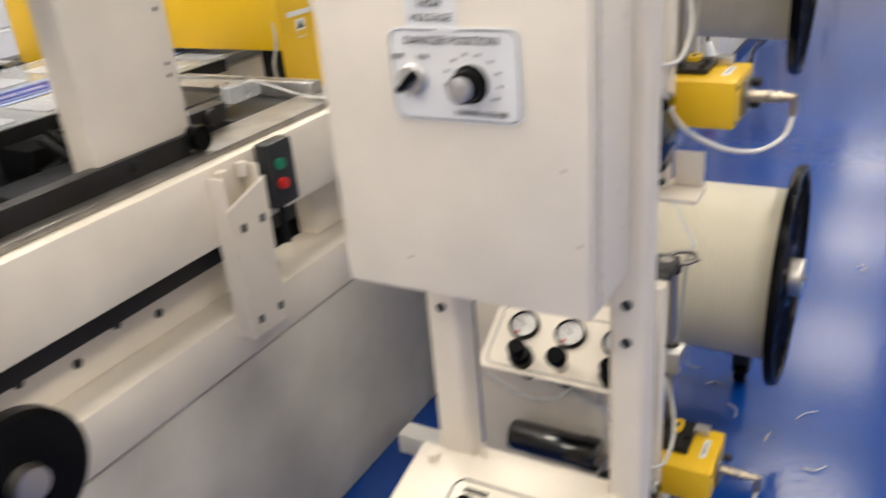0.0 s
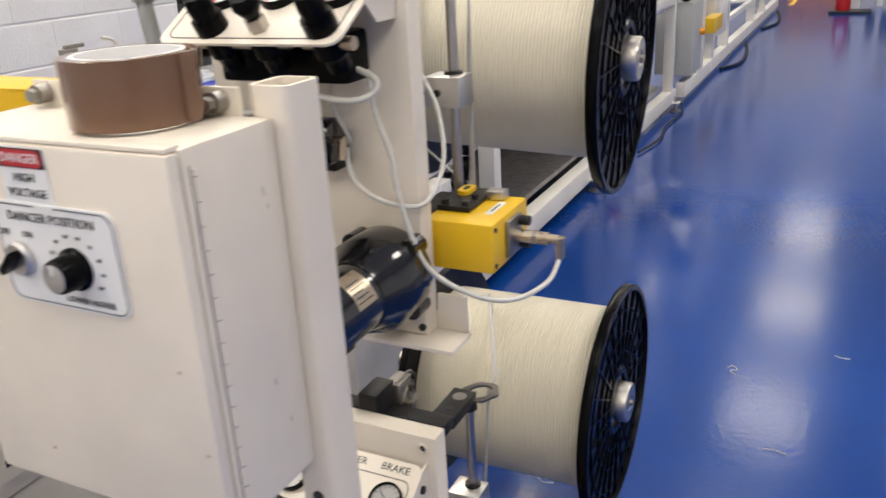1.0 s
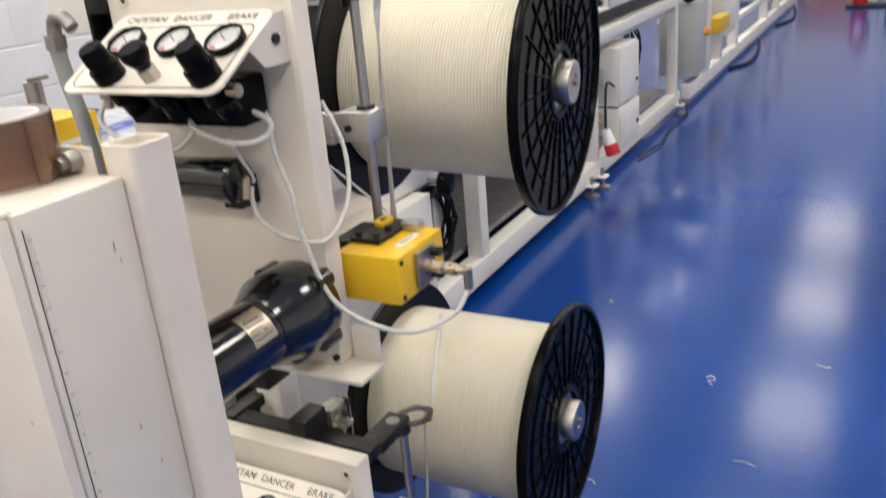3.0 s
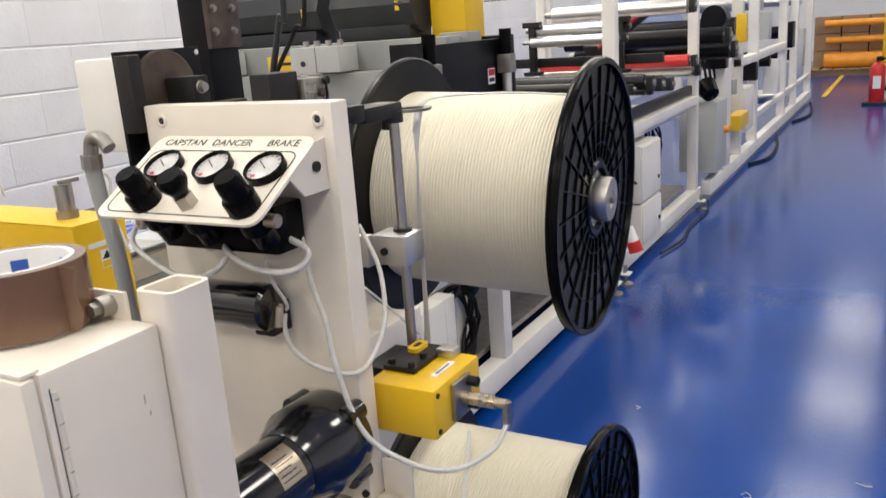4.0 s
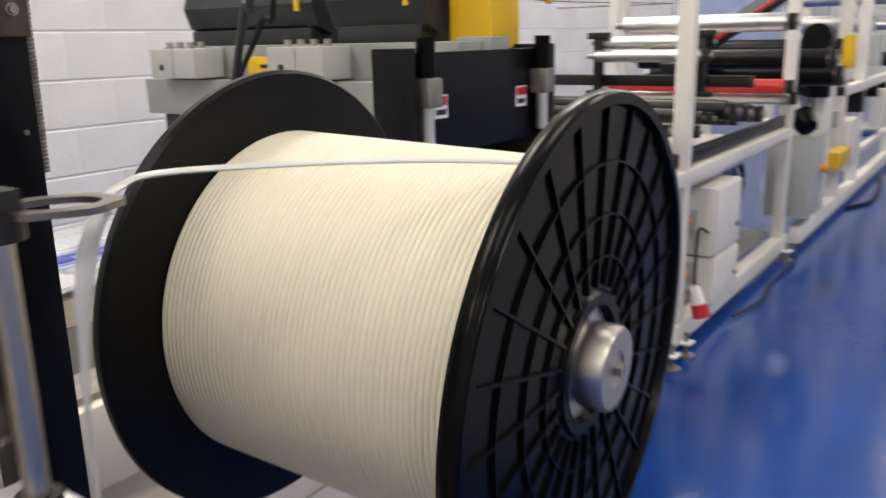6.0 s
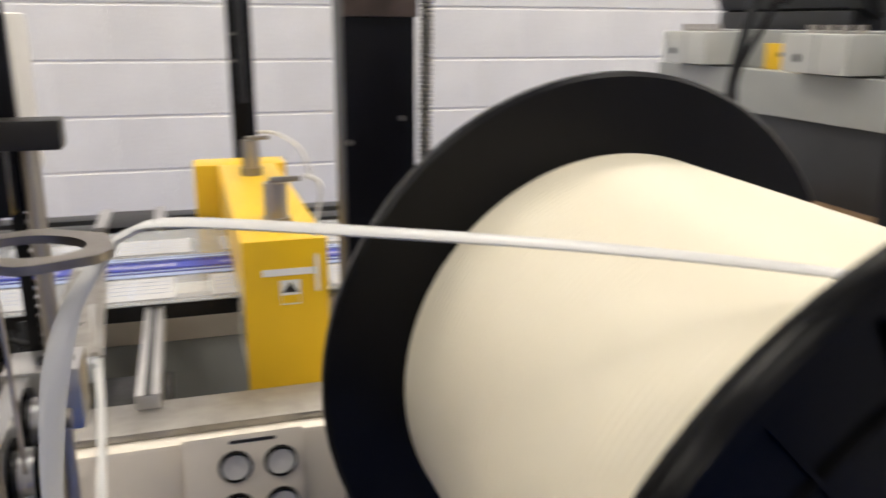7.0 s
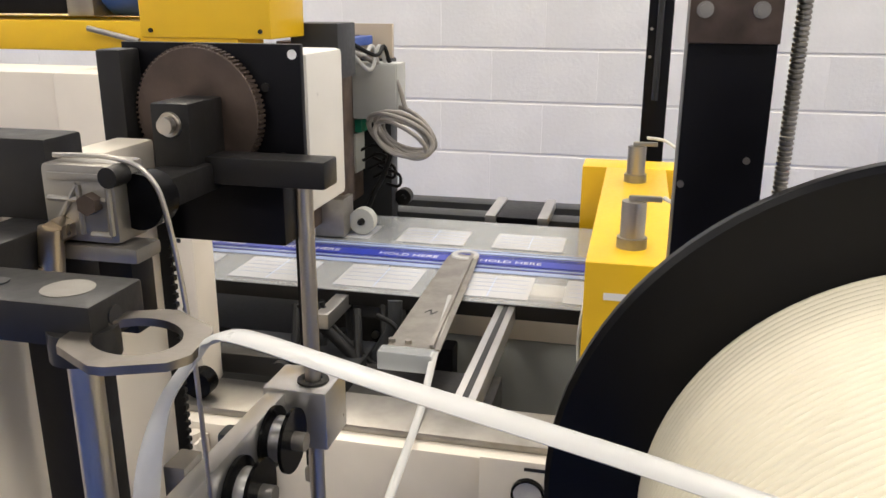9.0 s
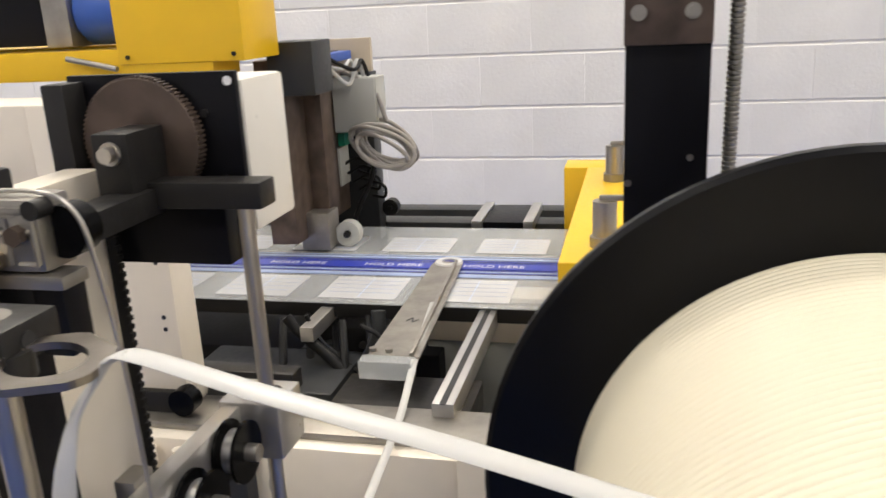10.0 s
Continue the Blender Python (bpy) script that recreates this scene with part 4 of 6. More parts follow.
# ---- the gear drive behind the upper station ----
def gear_drive():
    t = thing("gear_drive", "black drive plate with a brown toothed wheel and white cover", "gear drive", at=(-0.53, 1.037, 1.128))
    part("plate", box(B(), -0.006, 0.0, -0.060, 0.070, -0.085, 0.046, 0.001), BLACK, t, "black painted mounting plate")
    part("corner_hole", rod(B(), (0.0, 0.0645, 0.0395), (0.0006, 0.0645, 0.0395), 0.0032, seg=16), LABEL, t)
    for y, z in ((0.055, -0.028), (0.045, 0.018)):
        part("screw", rod(B(), (0.0, y, z), (0.002, y, z), 0.003, seg=12), BLACK_STEEL, t)
    part("edge_block", box(B(), 0.0005, 0.024, -0.064, -0.046, -0.045, 0.042, 0.002), BLACK_STEEL, t)
    bm = lathe(B(), [(0.004, 0.0005), (0.004, 0.044), (0.012, 0.044), (0.0125, 0.0435), (0.0125, 0.012), (0.010, 0.0005)], (0, 0, 0), (1, 0, 0), 96)
    wheel = part("toothed_wheel", bm, RUST, t, "oily brown toothed wheel")
    for k in range(84):
        a = 2 * math.pi * k / 84
        part("tooth", box(B(), 0.004, 0.012, -0.0008, 0.0008, 0.0435, 0.0455, 0, Matrix.Rotation(a, 4, "X")), RUST, wheel)
    blk = part("bearing_block", box(B(), 0.014, 0.058, -0.006, 0.020, -0.042, 0.013, 0.002), BLACK_STEEL, t)
    part("bolt_washer", lathe(B(), [(0.058, 0.0005), (0.0595, 0.0075), (0.058, 0.008)], (0, 0.007, 0.0), (1, 0, 0), 24), STEEL, blk)
    part("bolt_head", rod(B(), (0.0595, 0.007, 0.0), (0.065, 0.007, 0.0), 0.0052, seg=20), STEEL, blk)
    part("white_cover", box(B(), -0.075, -0.0065, -0.058, 0.072, -0.068, 0.040, 0.004), WHITE_FRAME, t, "white sheet metal cover")
    part("shelf", box(B(), 0.0005, 0.026, -0.04, 0.065, -0.083, -0.042, 0.001), BLACK, t)
    return t


gear_drive()


def belt(x, y, z0, z1, label):
    t = thing("toothed_belt", label, "drive belt", "hanging toothed belts", at=(x, y, z0))
    part("band", box(B(), -0.0015, 0.0015, -0.004, 0.004, 0, z1 - z0), CABLE, t)
    for k in range(int((z1 - z0) / 0.0065)):
        part("tooth", box(B(), -0.001, 0.003, 0.0035, 0.0062, 0.003 * 0 + k * 0.0065, k * 0.0065 + 0.0035), CABLE, t)
    part("clevis", lathe(B(), [(-0.012, 0.006), (-0.004, 0.006), (0.0, 0.003), (0.01, 0.003)], (0, 0, 0), (0, 0, 1), 14), DULL_STEEL, t)


belt(-0.495, 1.018, 0.862, 1.09, "black toothed belt hanging from the brown wheel")
belt(-0.535, 1.100, 0.862, 1.05, "black toothed belt hanging behind the rod")


def press_head():
    t = thing("sealing_press", "yellow covered press head with black motor and grey boxes", "machine head", at=(-1.29, 0.74, 1.138))
    part("cover", box(B(), -0.14, 0.0, -0.235, 0.0, 0.0, 0.16, 0.003), YELLOW, t, "yellow sheet cover")
    for y in (-0.215, -0.018):
        part("screw", rod(B(), (0, y, 0.012), (0.003, y, 0.012), 0.0038, seg=14), BLACK_STEEL, t)
    part("beam", box(B(), -0.10, -0.003, -0.95, -0.06, -0.024, 0.026, 0.002), YELLOW, t, "yellow beam")
    part("rear_beam", box(B(), -0.30, -0.145, -0.95, -0.16, -0.024, 0.03, 0.002), YELLOW, t)
    part("side_plate", box(B(), -0.46, -0.15, -0.06, -0.005, -0.36, -0.01, 0.002), RUST, t, "brown oxide side plate")
    part("grey_motor", box(B(), -0.24, -0.145, -0.03, 0.060, -0.075, 0.022, 0.003), DARK_GREY, t, "dark grey drive housing")
    part("rear_hanger", box(B(), -0.52, -0.47, -0.08, 0.058, -0.44, -0.06, 0.003), DARK_GREY, t)
    part("cross_member", box(B(), -0.47, -0.16, -0.05, 0.02, -0.03, -0.012, 0.002), BLUE, t, "blue cross member")
    part("tan_plate", box(B(), -0.50, -0.485, -0.12, 0.058, -0.0595, 0.012, 0.001), CARD, t, "tan end plate")
    for k, (y0, y1) in enumerate(((-0.02, 0.02), (-0.005, 0.035), (-0.03, 0.045))):
        part("lead", pipe(B(), [(-0.24 - 0.03 * k, y0, 0.005), (-0.29, y0 + 0.005, -0.01 + 0.012 * k), (-0.36, y1 + 0.01, -0.045 - 0.03 * (k == 1)), (-0.40, y1 + 0.02, -0.030), (-0.41, y1 + 0.03, -0.064)], 0.0042, 8), STRAND if k < 2 else CABLE, t, "pale control lead")
    for k in range(4):
        y = 0.02 + 0.012 * k
        part("wire_curl", pipe(B(), [(-0.44, y - 0.03, -0.26 - 0.018 * k), (-0.42, y + 0.01, -0.24 - 0.018 * k), (-0.42, y + 0.035, -0.25 - 0.018 * k), (-0.43, y + 0.03, -0.275 - 0.018 * k), (-0.44, y, -0.268 - 0.02 * k)], 0.0035, 6), CABLE, t)
    part("lower_box", box(B(), -0.46, -0.40, -0.05, 0.0, -0.30, -0.215, 0.003), LIGHT_GREY, t)
    part("green_relay", box(B(), -0.455, -0.41, -0.045, 0.01, -0.212, -0.185, 0.002), GREEN, t)
    bx = part("junction_box", box(B(), -0.45, -0.385, 0.0, 0.098, -0.172, -0.064, 0.003), LIGHT_GREY, t, "grey junction box")
    part("box_lid", box(B(), -0.3845, -0.380, 0.002, 0.096, -0.178, -0.066, 0.002), LIGHT_GREY, bx)
    part("motor_barrel", lathe(B(), [(-0.345, 0.0005), (-0.345, 0.050), (-0.335, 0.058), (-0.262, 0.058), (-0.262, 0.064), (-0.242, 0.064), (-0.242, 0.0005)], (-0.10, 0, 0.090), (0, 1, 0), 32), BLUE, t, "blue motor barrel")
    part("motor_block", box(B(), -0.16, -0.04, -0.80, -0.40, 0.036, 0.16, 0.004), BLACK, t)
    part("motor_bracket", box(B(), -0.15, -0.038, -0.399, -0.346, 0.032, 0.155, 0.004), DULL_STEEL, t, "bright clamp bracket")
    part("tie_rod", rod(B(), (0.006, -0.33, 0.014), (0.006, -0.235, -0.006), 0.005, seg=12), DULL_STEEL, t)
    part("slide", box(B(), -0.30, -0.24, -0.03, 0.03, -0.33, -0.075, 0.003), RUST, t)
    part("clamp", box(B(), -0.26, -0.20, -0.02, 0.04, -0.385, -0.31, 0.003), DULL_STEEL, t)
    return t


press_head()


def nip_roller(x, y, z, r, label, mat=LIGHT_GREY):
    t = thing("nip_roller", label, "roller", "small nip rollers", at=(x, y, z))
    part("tyre", lathe(B(), [(-0.012, 0.008), (-0.012, r), (0.012, r), (0.012, 0.008)], (0, 0, 0), (1, 0, 0), 28), mat, t)
    part("axle", rod(B(), (-0.03, 0, 0), (0.02, 0, 0), 0.006, seg=14), BLACK_STEEL, t)


nip_roller(-1.54, 0.803, 0.776, 0.026, "small grey nip roller over the film")
nip_roller(-1.80, 0.815, 0.767, 0.019, "small dark nip roller at the far film edge", BLACK_STEEL)


def cable_coil():
    t = thing("cable_coil", "coil of grey cable hanging from the press head", "cable", at=(-1.65, 0.855, 0.932))
    for k in range(7):
        pts = []
        for j in range(17):
            a = 2 * math.pi * j / 16
            pts.append((0.010 * k - 0.035 + 0.012 * math.sin(a * 2 + k), (0.047 + 0.006 * (k % 3)) * math.cos(a + 0.25) * 1.15 + 0.005 * math.sin(k * 2.1), (0.034 + 0.006 * ((k * 2) % 3)) * math.sin(a) + 0.006 * math.sin(k * 1.7) - 0.010 * math.cos(a)))
        part("turn", pipe(B(), pts, 0.0048, 8, 3), GREY_CABLE, t)
    part("tail", pipe(B(), [(-0.03, 0.0, 0.05), (-0.03, -0.03, 0.12), (-0.02, -0.12, 0.17), (-0.03, -0.2, 0.20)], 0.005, 8), GREY_CABLE, t)
    part("lower_tail", pipe(B(), [(-0.02, -0.03, -0.04), (-0.03, -0.05, -0.09), (-0.02, -0.07, -0.13), (-0.03, -0.10, -0.20)], 0.006, 8), CABLE, t)


cable_coil()


def web_print():
    """Printed panels lying on the film, which the line draws on bag by bag."""
    t = thing("film_print", "printed white panels and a blue carry band on the film", "printed film", at=(-1.42, 0, 0.7482))
    part("blue_band", box(B(), -0.018, 0.016, -1.5, 3.4, 0, 0.0006), BLUE_INK, t, "blue printed band")
    part("pale_band", box(B(), 0.045, 0.062, -1.5, 3.4, 0, 0.0005), PALE_INK, t)
    part("rear_band", box(B(), -0.052, -0.040, -1.5, 3.4, 0, 0.0005), PALE_INK, t)
    for x0, x1, mat in ((0.020, 0.023, BLUE_INK), (0.027, 0.033, PALE_INK), (-0.024, -0.021, BLUE_INK), (-0.034, -0.029, BLUE_INK), (-0.062, -0.058, PALE_INK), (0.036, 0.039, BLUE_INK)):
        part("fine_band", box(B(), x0, x1, -1.5, 3.4, 0, 0.0005), mat, t)
    y = -1.4
    k = 0
    while y < 3.3:
        for x0, x1, dy in ((-0.185, -0.085, 0.0), (0.075, 0.185, -0.03)):
            p = part("panel", box(B(), x0, x1, y + dy, y + dy + 0.135, 0, 0.0007), PAPER, t, "white printed panel")
            part("rule", box(B(), x0 + 0.004, x1 - 0.004, y + dy + 0.069, y + dy + 0.0705, 0.0007, 0.0010), PALE_INK, p)
            for j in range(4):
                part("rule", box(B(), x0 + 0.02 + 0.02 * j, x0 + 0.0208 + 0.02 * j, y + dy + 0.006, y + dy + 0.128, 0.0007, 0.0010), PALE_INK, p)
        words("lettering", "HOLD HERE", 0.021, LABEL, t, Matrix.Translation((0.0, y + 0.05, 0.0011)) @ Matrix.Rotation(radians(90), 4, "Z"))
        y += 0.19
        k += 1
    return t


film_print = web_print()


def web_table():
    t = thing("web_support", "steel rails and dark bars under the film web", "support rails", at=(-1.0, 1.1, 0.7))
    r1 = part("extrusion", box(B(), -0.23, 0.10, 0.030, 0.058, 0.012, 0.040, 0.001), ALU, t, "slotted aluminium extrusion")
    part("slot", box(B(), -0.23, 0.101, 0.040, 0.048, 0.0395, 0.0405), INK, r1)
    part("cross_bar", box(B(), -0.03, 0.075, -0.12, 0.07, -0.028, 0.012, 0.002), BLACK_STEEL, t, "black cross bar")
    part("bar_bolt", rod(rod(B(), (0.075, 0.044, -0.004), (0.083, 0.044, -0.004), 0.009, seg=20), (0.083, 0.044, -0.004), (0.087, 0.044, -0.004), 0.005, seg=6), DULL_STEEL, t)
    part("left_rail", box(B(), -0.55, -0.13, -0.24, -0.218, 0.012, 0.036, 0.001), ALU, t)
    part("rear_rail", box(B(), -0.92, -0.74, -0.085, -0.062, 0.03, 0.05, 0.001), ALU, t)
    part("far_rail", box(B(), -0.92, -0.74, 0.030, 0.052, 0.03, 0.05, 0.001), ALU, t)
    part("far_pad", box(B(), -0.91, -0.75, -0.0615, 0.0295, 0.032, 0.045, 0.001), BLACK, t)
    part("wall_rail", box(B(), -1.10, -1.04, -2.0, 0.9, -0.028, 0.0, 0.002), DARK_GREY, t)
    part("under_frame", box(B(), -0.86, -0.80, -2.0, 0.9, -0.70, 0.03, 0.003), DARK_GREY, t)
    part("web_edge_bar", box(B(), -0.245, -0.225, -1.3, 0.17, 0.018, 0.042, 0.001), BLACK_STEEL, t)
    # Tray coloured black so the space under the film stays dark.
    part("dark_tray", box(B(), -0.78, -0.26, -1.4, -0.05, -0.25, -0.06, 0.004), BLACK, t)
    part("grey_tray", box(B(), -0.36, -0.32, 0.0, 0.9, -0.20, 0.025, 0.004), GREY, t)
    part("tray_lip", box(B(), -0.36, -0.30, 0.0, 0.9, 0.0255, 0.034, 0.002), CREAM, t)
    # Added black block that stands for the shaded hollow behind the grey tray.
    part("rear_dark_fill", box(B(), -0.80, -0.37, 0.0, 0.9, -0.25, -0.06, 0.003), BLACK, t)
    for k in range(7):
        x, y = -0.10 - 0.03 * (k % 3), -0.30 + 0.035 * k
        part("cable", pipe(B(), [(x - 0.1, y, 0.02), (x - 0.02, y + 0.03, -0.05), (x + 0.02, y + 0.06, -0.14), (x - 0.04, y + 0.12, -0.24)], 0.007, 8), CABLE, t)
    part("gear_case", box(B(), -0.20, -0.04, -0.42, -0.16, -0.22, -0.03, 0.006), DARK_GREY, t)
    part("side_lever", box(B(), 0.05, 0.08, -0.34, -0.16, 0.03, 0.058, 0.003), BLACK_STEEL, t)
    for y in (-0.32, -0.2):
        part("lever_bolt", rod(B(), (0.08, y, 0.044), (0.09, y, 0.044), 0.013, seg=24), BLACK_STEEL, t)
    return t


web_table()


def guide_plate():
    t = thing("tape_guide_plate", "worn steel tape guide plate reaching over the film", "guide plate", at=(-1.0, 1.055, 0.753))
    bm = B()
    slab(bm, [(0.0, -0.038), (0.0, 0.035), (-0.42, 0.008), (-0.43, -0.045), (-0.40, -0.047)], 0.003, Matrix.Identity(4))
    part("plate", bm, DULL_STEEL, t)
    part("fold", box(B(), -0.42, 0.0, 0.020, 0.026, 0.0032, 0.008, 0.001, Matrix.Rotation(radians(3.7), 4, "Z")), DULL_STEEL, t)
    part("tip_ring", lathe(B(), [(0.003, 0.014), (0.006, 0.014), (0.006, 0.024), (0.003, 0.026)], (-0.42, -0.018, 0), (0, 0, 1), 32), STRAND, t, "white tape ring at the tip")
    part("clear_block", box(B(), 0.002, 0.026, -0.045, 0.030, -0.022, 0.004, 0.002), FILM, t, "clear plastic block")
    for y in (-0.035, -0.012):
        part("screw", rod(B(), (-0.012, y, 0.003), (-0.012, y, 0.008), 0.005, seg=12), DULL_STEEL, t)
    words("lettering", "N", 0.022, INK, t, Matrix.Translation((-0.13, -0.01, 0.0034)) @ Matrix.Rotation(radians(60), 4, "Z"))


guide_plate()


def bed_gauges():
    t = thing("bed_gauge_panel", "cream gauge panel standing against the machine bed", "gauge panel", at=(-0.812, 1.24, 0.665))
    part("plate", box(B(), 0.0, 0.004, -0.06, 0.07, -0.10, 0.056, 0.002), CREAM, t)
    for y in (-0.005, 0.045):
        for z in (0.018, -0.035):
            g = part("gauge", lathe(B(), [(0.004, 0.0005), (0.008, 0.016), (0.0085, 0.016)], (0, y, z), (1, 0, 0), 32), GAUGE_FACE, t, "round pressure gauge")
            part("bezel", lathe(B(), [(0.004, 0.0185), (0.010, 0.0185), (0.011, 0.0175), (0.010, 0.0158), (0.008, 0.0158)], (0, y, z), (1, 0, 0), 32), BLACK_PLASTIC, g)
    part("caption_bar", box(B(), 0.004, 0.0045, -0.01, 0.04, 0.045, 0.049), INK, t)


bed_gauges()


def bed_cables():
    def run(pts, r, label, mat=CABLE):
        tagged(part("cable", pipe(B(), pts, r, 10, 8), mat), label, "cable", "black cables inside the machine bed")
    run([(-1.15, 0.83, 0.745), (-1.15, 0.85, 0.72), (-1.14, 0.90, 0.685), (-1.13, 0.95, 0.64), (-1.14, 1.02, 0.58), (-1.16, 1.10, 0.50)], 0.009, "thick black cable sagging inside the machine bed")
    run([(-1.16, 0.86, 0.745), (-1.16, 0.875, 0.71), (-1.15, 0.92, 0.675), (-1.14, 0.965, 0.645), (-1.15, 0.99, 0.60)], 0.004, "thin black cable sagging inside the machine bed")
    run([(-1.15, 0.955, 0.735), (-1.14, 0.985, 0.725), (-1.14, 0.995, 0.70), (-1.15, 0.985, 0.675), (-1.16, 0.97, 0.64), (-1.16, 0.94, 0.60)], 0.004, "thin black cable looped beside the hose")
    run([(-1.18, 0.975, 0.75), (-1.17, 0.975, 0.71), (-1.17, 0.955, 0.67), (-1.17, 0.92, 0.61), (-1.18, 0.90, 0.52)], 0.012, "thick ribbed grey hose inside the machine bed", DARK_GREY)
    t = thing("slide_drive", "dark oily slide drive inside the machine bed", "slide unit", at=(-1.30, 0.90, 0.40))
    part("housing", box(B(), -0.05, 0.05, -0.09, 0.07, 0.0, 0.29, 0.006), BLACK_STEEL, t)
    part("carrier", box(B(), 0.051, 0.075, -0.03, 0.03, 0.10, 0.27, 0.004, Matrix.Rotation(radians(12), 4, "X")), DARK_GREY, t)
    for y, z in ((-0.05, 0.24), (0.02, 0.26), (-0.06, 0.15)):
        part("bolt", rod(B(), (0.05, y, z), (0.058, y, z), 0.006, seg=12), DULL_STEEL, t)


bed_cables()


# ---- by the first control box ----
def side_bracket():
    t = thing("channel_bracket", "cream bent channel bracket bolted to the machine side", "bracket", at=(-0.82, 0.812, 0.570))
    bm = B()
    slab(bm, [(-0.040, -0.12), (0.032, -0.12), (0.040, 0.11), (-0.045, 0.085)], 0.004, face_x(0.030, 0, 0))
    plate = part("face", bm, CREAM, t)
    for y in (-0.038, 0.032):
        part("cheek", box(B(), 0.001, 0.031, y - 0.002, y + 0.002, -0.12, 0.13, 0.001), CREAM, t)
    for y, z in ((-0.02, 0.052), (0.02, 0.052), (-0.02, -0.095), (0.025, -0.095)):
        part("slot_hole", box(B(), 0.0335, 0.0345, y - 0.005, y + 0.005, z - 0.006, z + 0.006), INK, plate)
    for y in (-0.02, 0.02):
        part("bolt", rod(B(), (0.012, y, 0.115), (0.012, y, 0.135), 0.008, seg=12), CREAM, t)
    return t


side_bracket()


def button_box():
    t = thing("push_button_box", "dark push button box with green and red buttons", "switch box", at=(-0.815, 0.900, 0.672))
    part("case", box(B(), -0.003, 0.024, -0.028, 0.028, -0.055, 0.045, 0.005), DARK_GREY, t)
    part("green_button", rod(B(), (0.024, -0.008, 0.012), (0.030, -0.008, 0.012), 0.0085, seg=20), GREEN, t, "green start button")
    part("red_button", rod(B(), (0.024, -0.008, -0.018), (0.032, -0.008, -0.018), 0.0085, seg=20), RED, t, "red stop button")
    part("conduit", rod(B(), (0.008, 0.0, -0.055), (0.008, 0.0, -0.12), 0.006, seg=12), CABLE, t)


button_box()


def hand_wheel():
    t = thing("hand_wheel", "black handwheel with a bright hub on the machine side", "handwheel", at=(-0.70, 0.340, 0.560))
    part("rim", lathe(B(), [(0.0, 0.02), (0.0, 0.066), (0.004, 0.072), (0.02, 0.072), (0.024, 0.066), (0.020, 0.030), (0.020, 0.0005)], (0, 0, 0), (1, 0, 0), 48), BLACK_PLASTIC, t)
    part("hub", lathe(B(), [(0.021, 0.020), (0.034, 0.018), (0.034, 0.0005)], (0, 0, 0), (1, 0, 0), 32), STEEL, t)
    part("shaft", rod(B(), (-0.12, 0, 0), (0.02, 0, 0), 0.012), DULL_STEEL, t)


hand_wheel()


def side_post():
    t = thing("frame_post", "tall cream frame post on the machine bed", "machine post", at=(-0.872, 0.755, 0.723))
    part("post", box(B(), -0.050, 0.0, -0.105, 0.060, 0.0, 0.395, 0.005), CREAM, t)
    for z in (0.112, 0.128, 0.20):
        part("pin_hole", rod(B(), (0.0, 0.042, z), (0.0008, 0.042, z), 0.003, seg=12), INK, t)
    part("arm", box(B(), -0.10, -0.004, -0.9, -0.106, 0.28, 0.395, 0.005), CREAM, t)


side_post()


def fence_bar():
    t = thing("edge_guide", "long black edge guide bar with a knob along the bed", "guide bar", at=(-0.875, 0.0, 0.722))
    part("bar", box(B(), -0.012, 0.012, -1.6, 0.80, 0.0, 0.030, 0.002), BLACK_STEEL, t)
    part("knob", rod(B(), (0.0, 0.815, 0.02), (0.022, 0.815, 0.02), 0.018, seg=28), BLACK_PLASTIC, t)
    for y in (0.45, 0.70):
        part("screw", rod(B(), (0.012, y, 0.015), (0.016, y, 0.015), 0.008, seg=14), BLACK_STEEL, t)


fence_bar()


def lower_console():
    t = thing("lower_console", "cream console with a sloping knob panel on the stand", "control console", at=(-0.33, 0.70, 0.415))
    m = Matrix.Rotation(radians(14), 4, "X")
    part("case", box(B(), -0.125, 0.118, -0.19, -0.002, -0.11, -0.006, 0.004, m), CREAM, t)
    lid = part("lid", box(B(), -0.130, 0.123, -0.195, 0.0, -0.005, 0.002, 0.003, m), CREAM, t)
    o, i = rounded(0.17, 0.12, 0.015), rounded(0.166, 0.116, 0.013)
    part("outline", ring_slab(B(), o, i, 0.0005, m @ Matrix.Translation((0.02, -0.095, 0.0022))), INK, lid)
    for x in (-0.035, 0.02, 0.075):
        part("caption_bar", box(B(), x - 0.015, x + 0.015, -0.052, -0.046, 0.0022, 0.0026, 0, m), INK, lid)
        part("knob", lathe(B(), [(0.0, 0.012), (0.016, 0.011), (0.016, 0.0005)], m @ Vector((x, -0.075, 0.002)), m.to_3x3() @ Vector((0, 0, 1)), 24), BLACK_PLASTIC, t)
    for x in (-0.105, 0.10):
        part("bolt", rod(B(), (x, -0.02, -0.003), (x, -0.02, 0.006), 0.007, seg=14), CREAM, t)


lower_console()


def caster():
    t = thing("levelling_caster", "black levelling caster under the lower spool frame", "caster", at=(-0.225, 1.60, 0))
    part("wheel", rod(B(), (-0.012, 0, 0.028), (0.012, 0, 0.028), 0.028, seg=28), BLACK_PLASTIC, t)
    part("fork", box(B(), -0.018, 0.018, -0.018, 0.018, 0.030, 0.075, 0.004), BLACK_STEEL, t)
    part("stem", rod(B(), (0, 0, 0.07), (0, 0, 0.12), 0.009, seg=14), DULL_STEEL, t)
    part("outrigger", box(B(), -0.20, 0.02, -0.02, 0.02, 0.118, 0.145, 0.003), WHITE_FRAME, t)


caster()


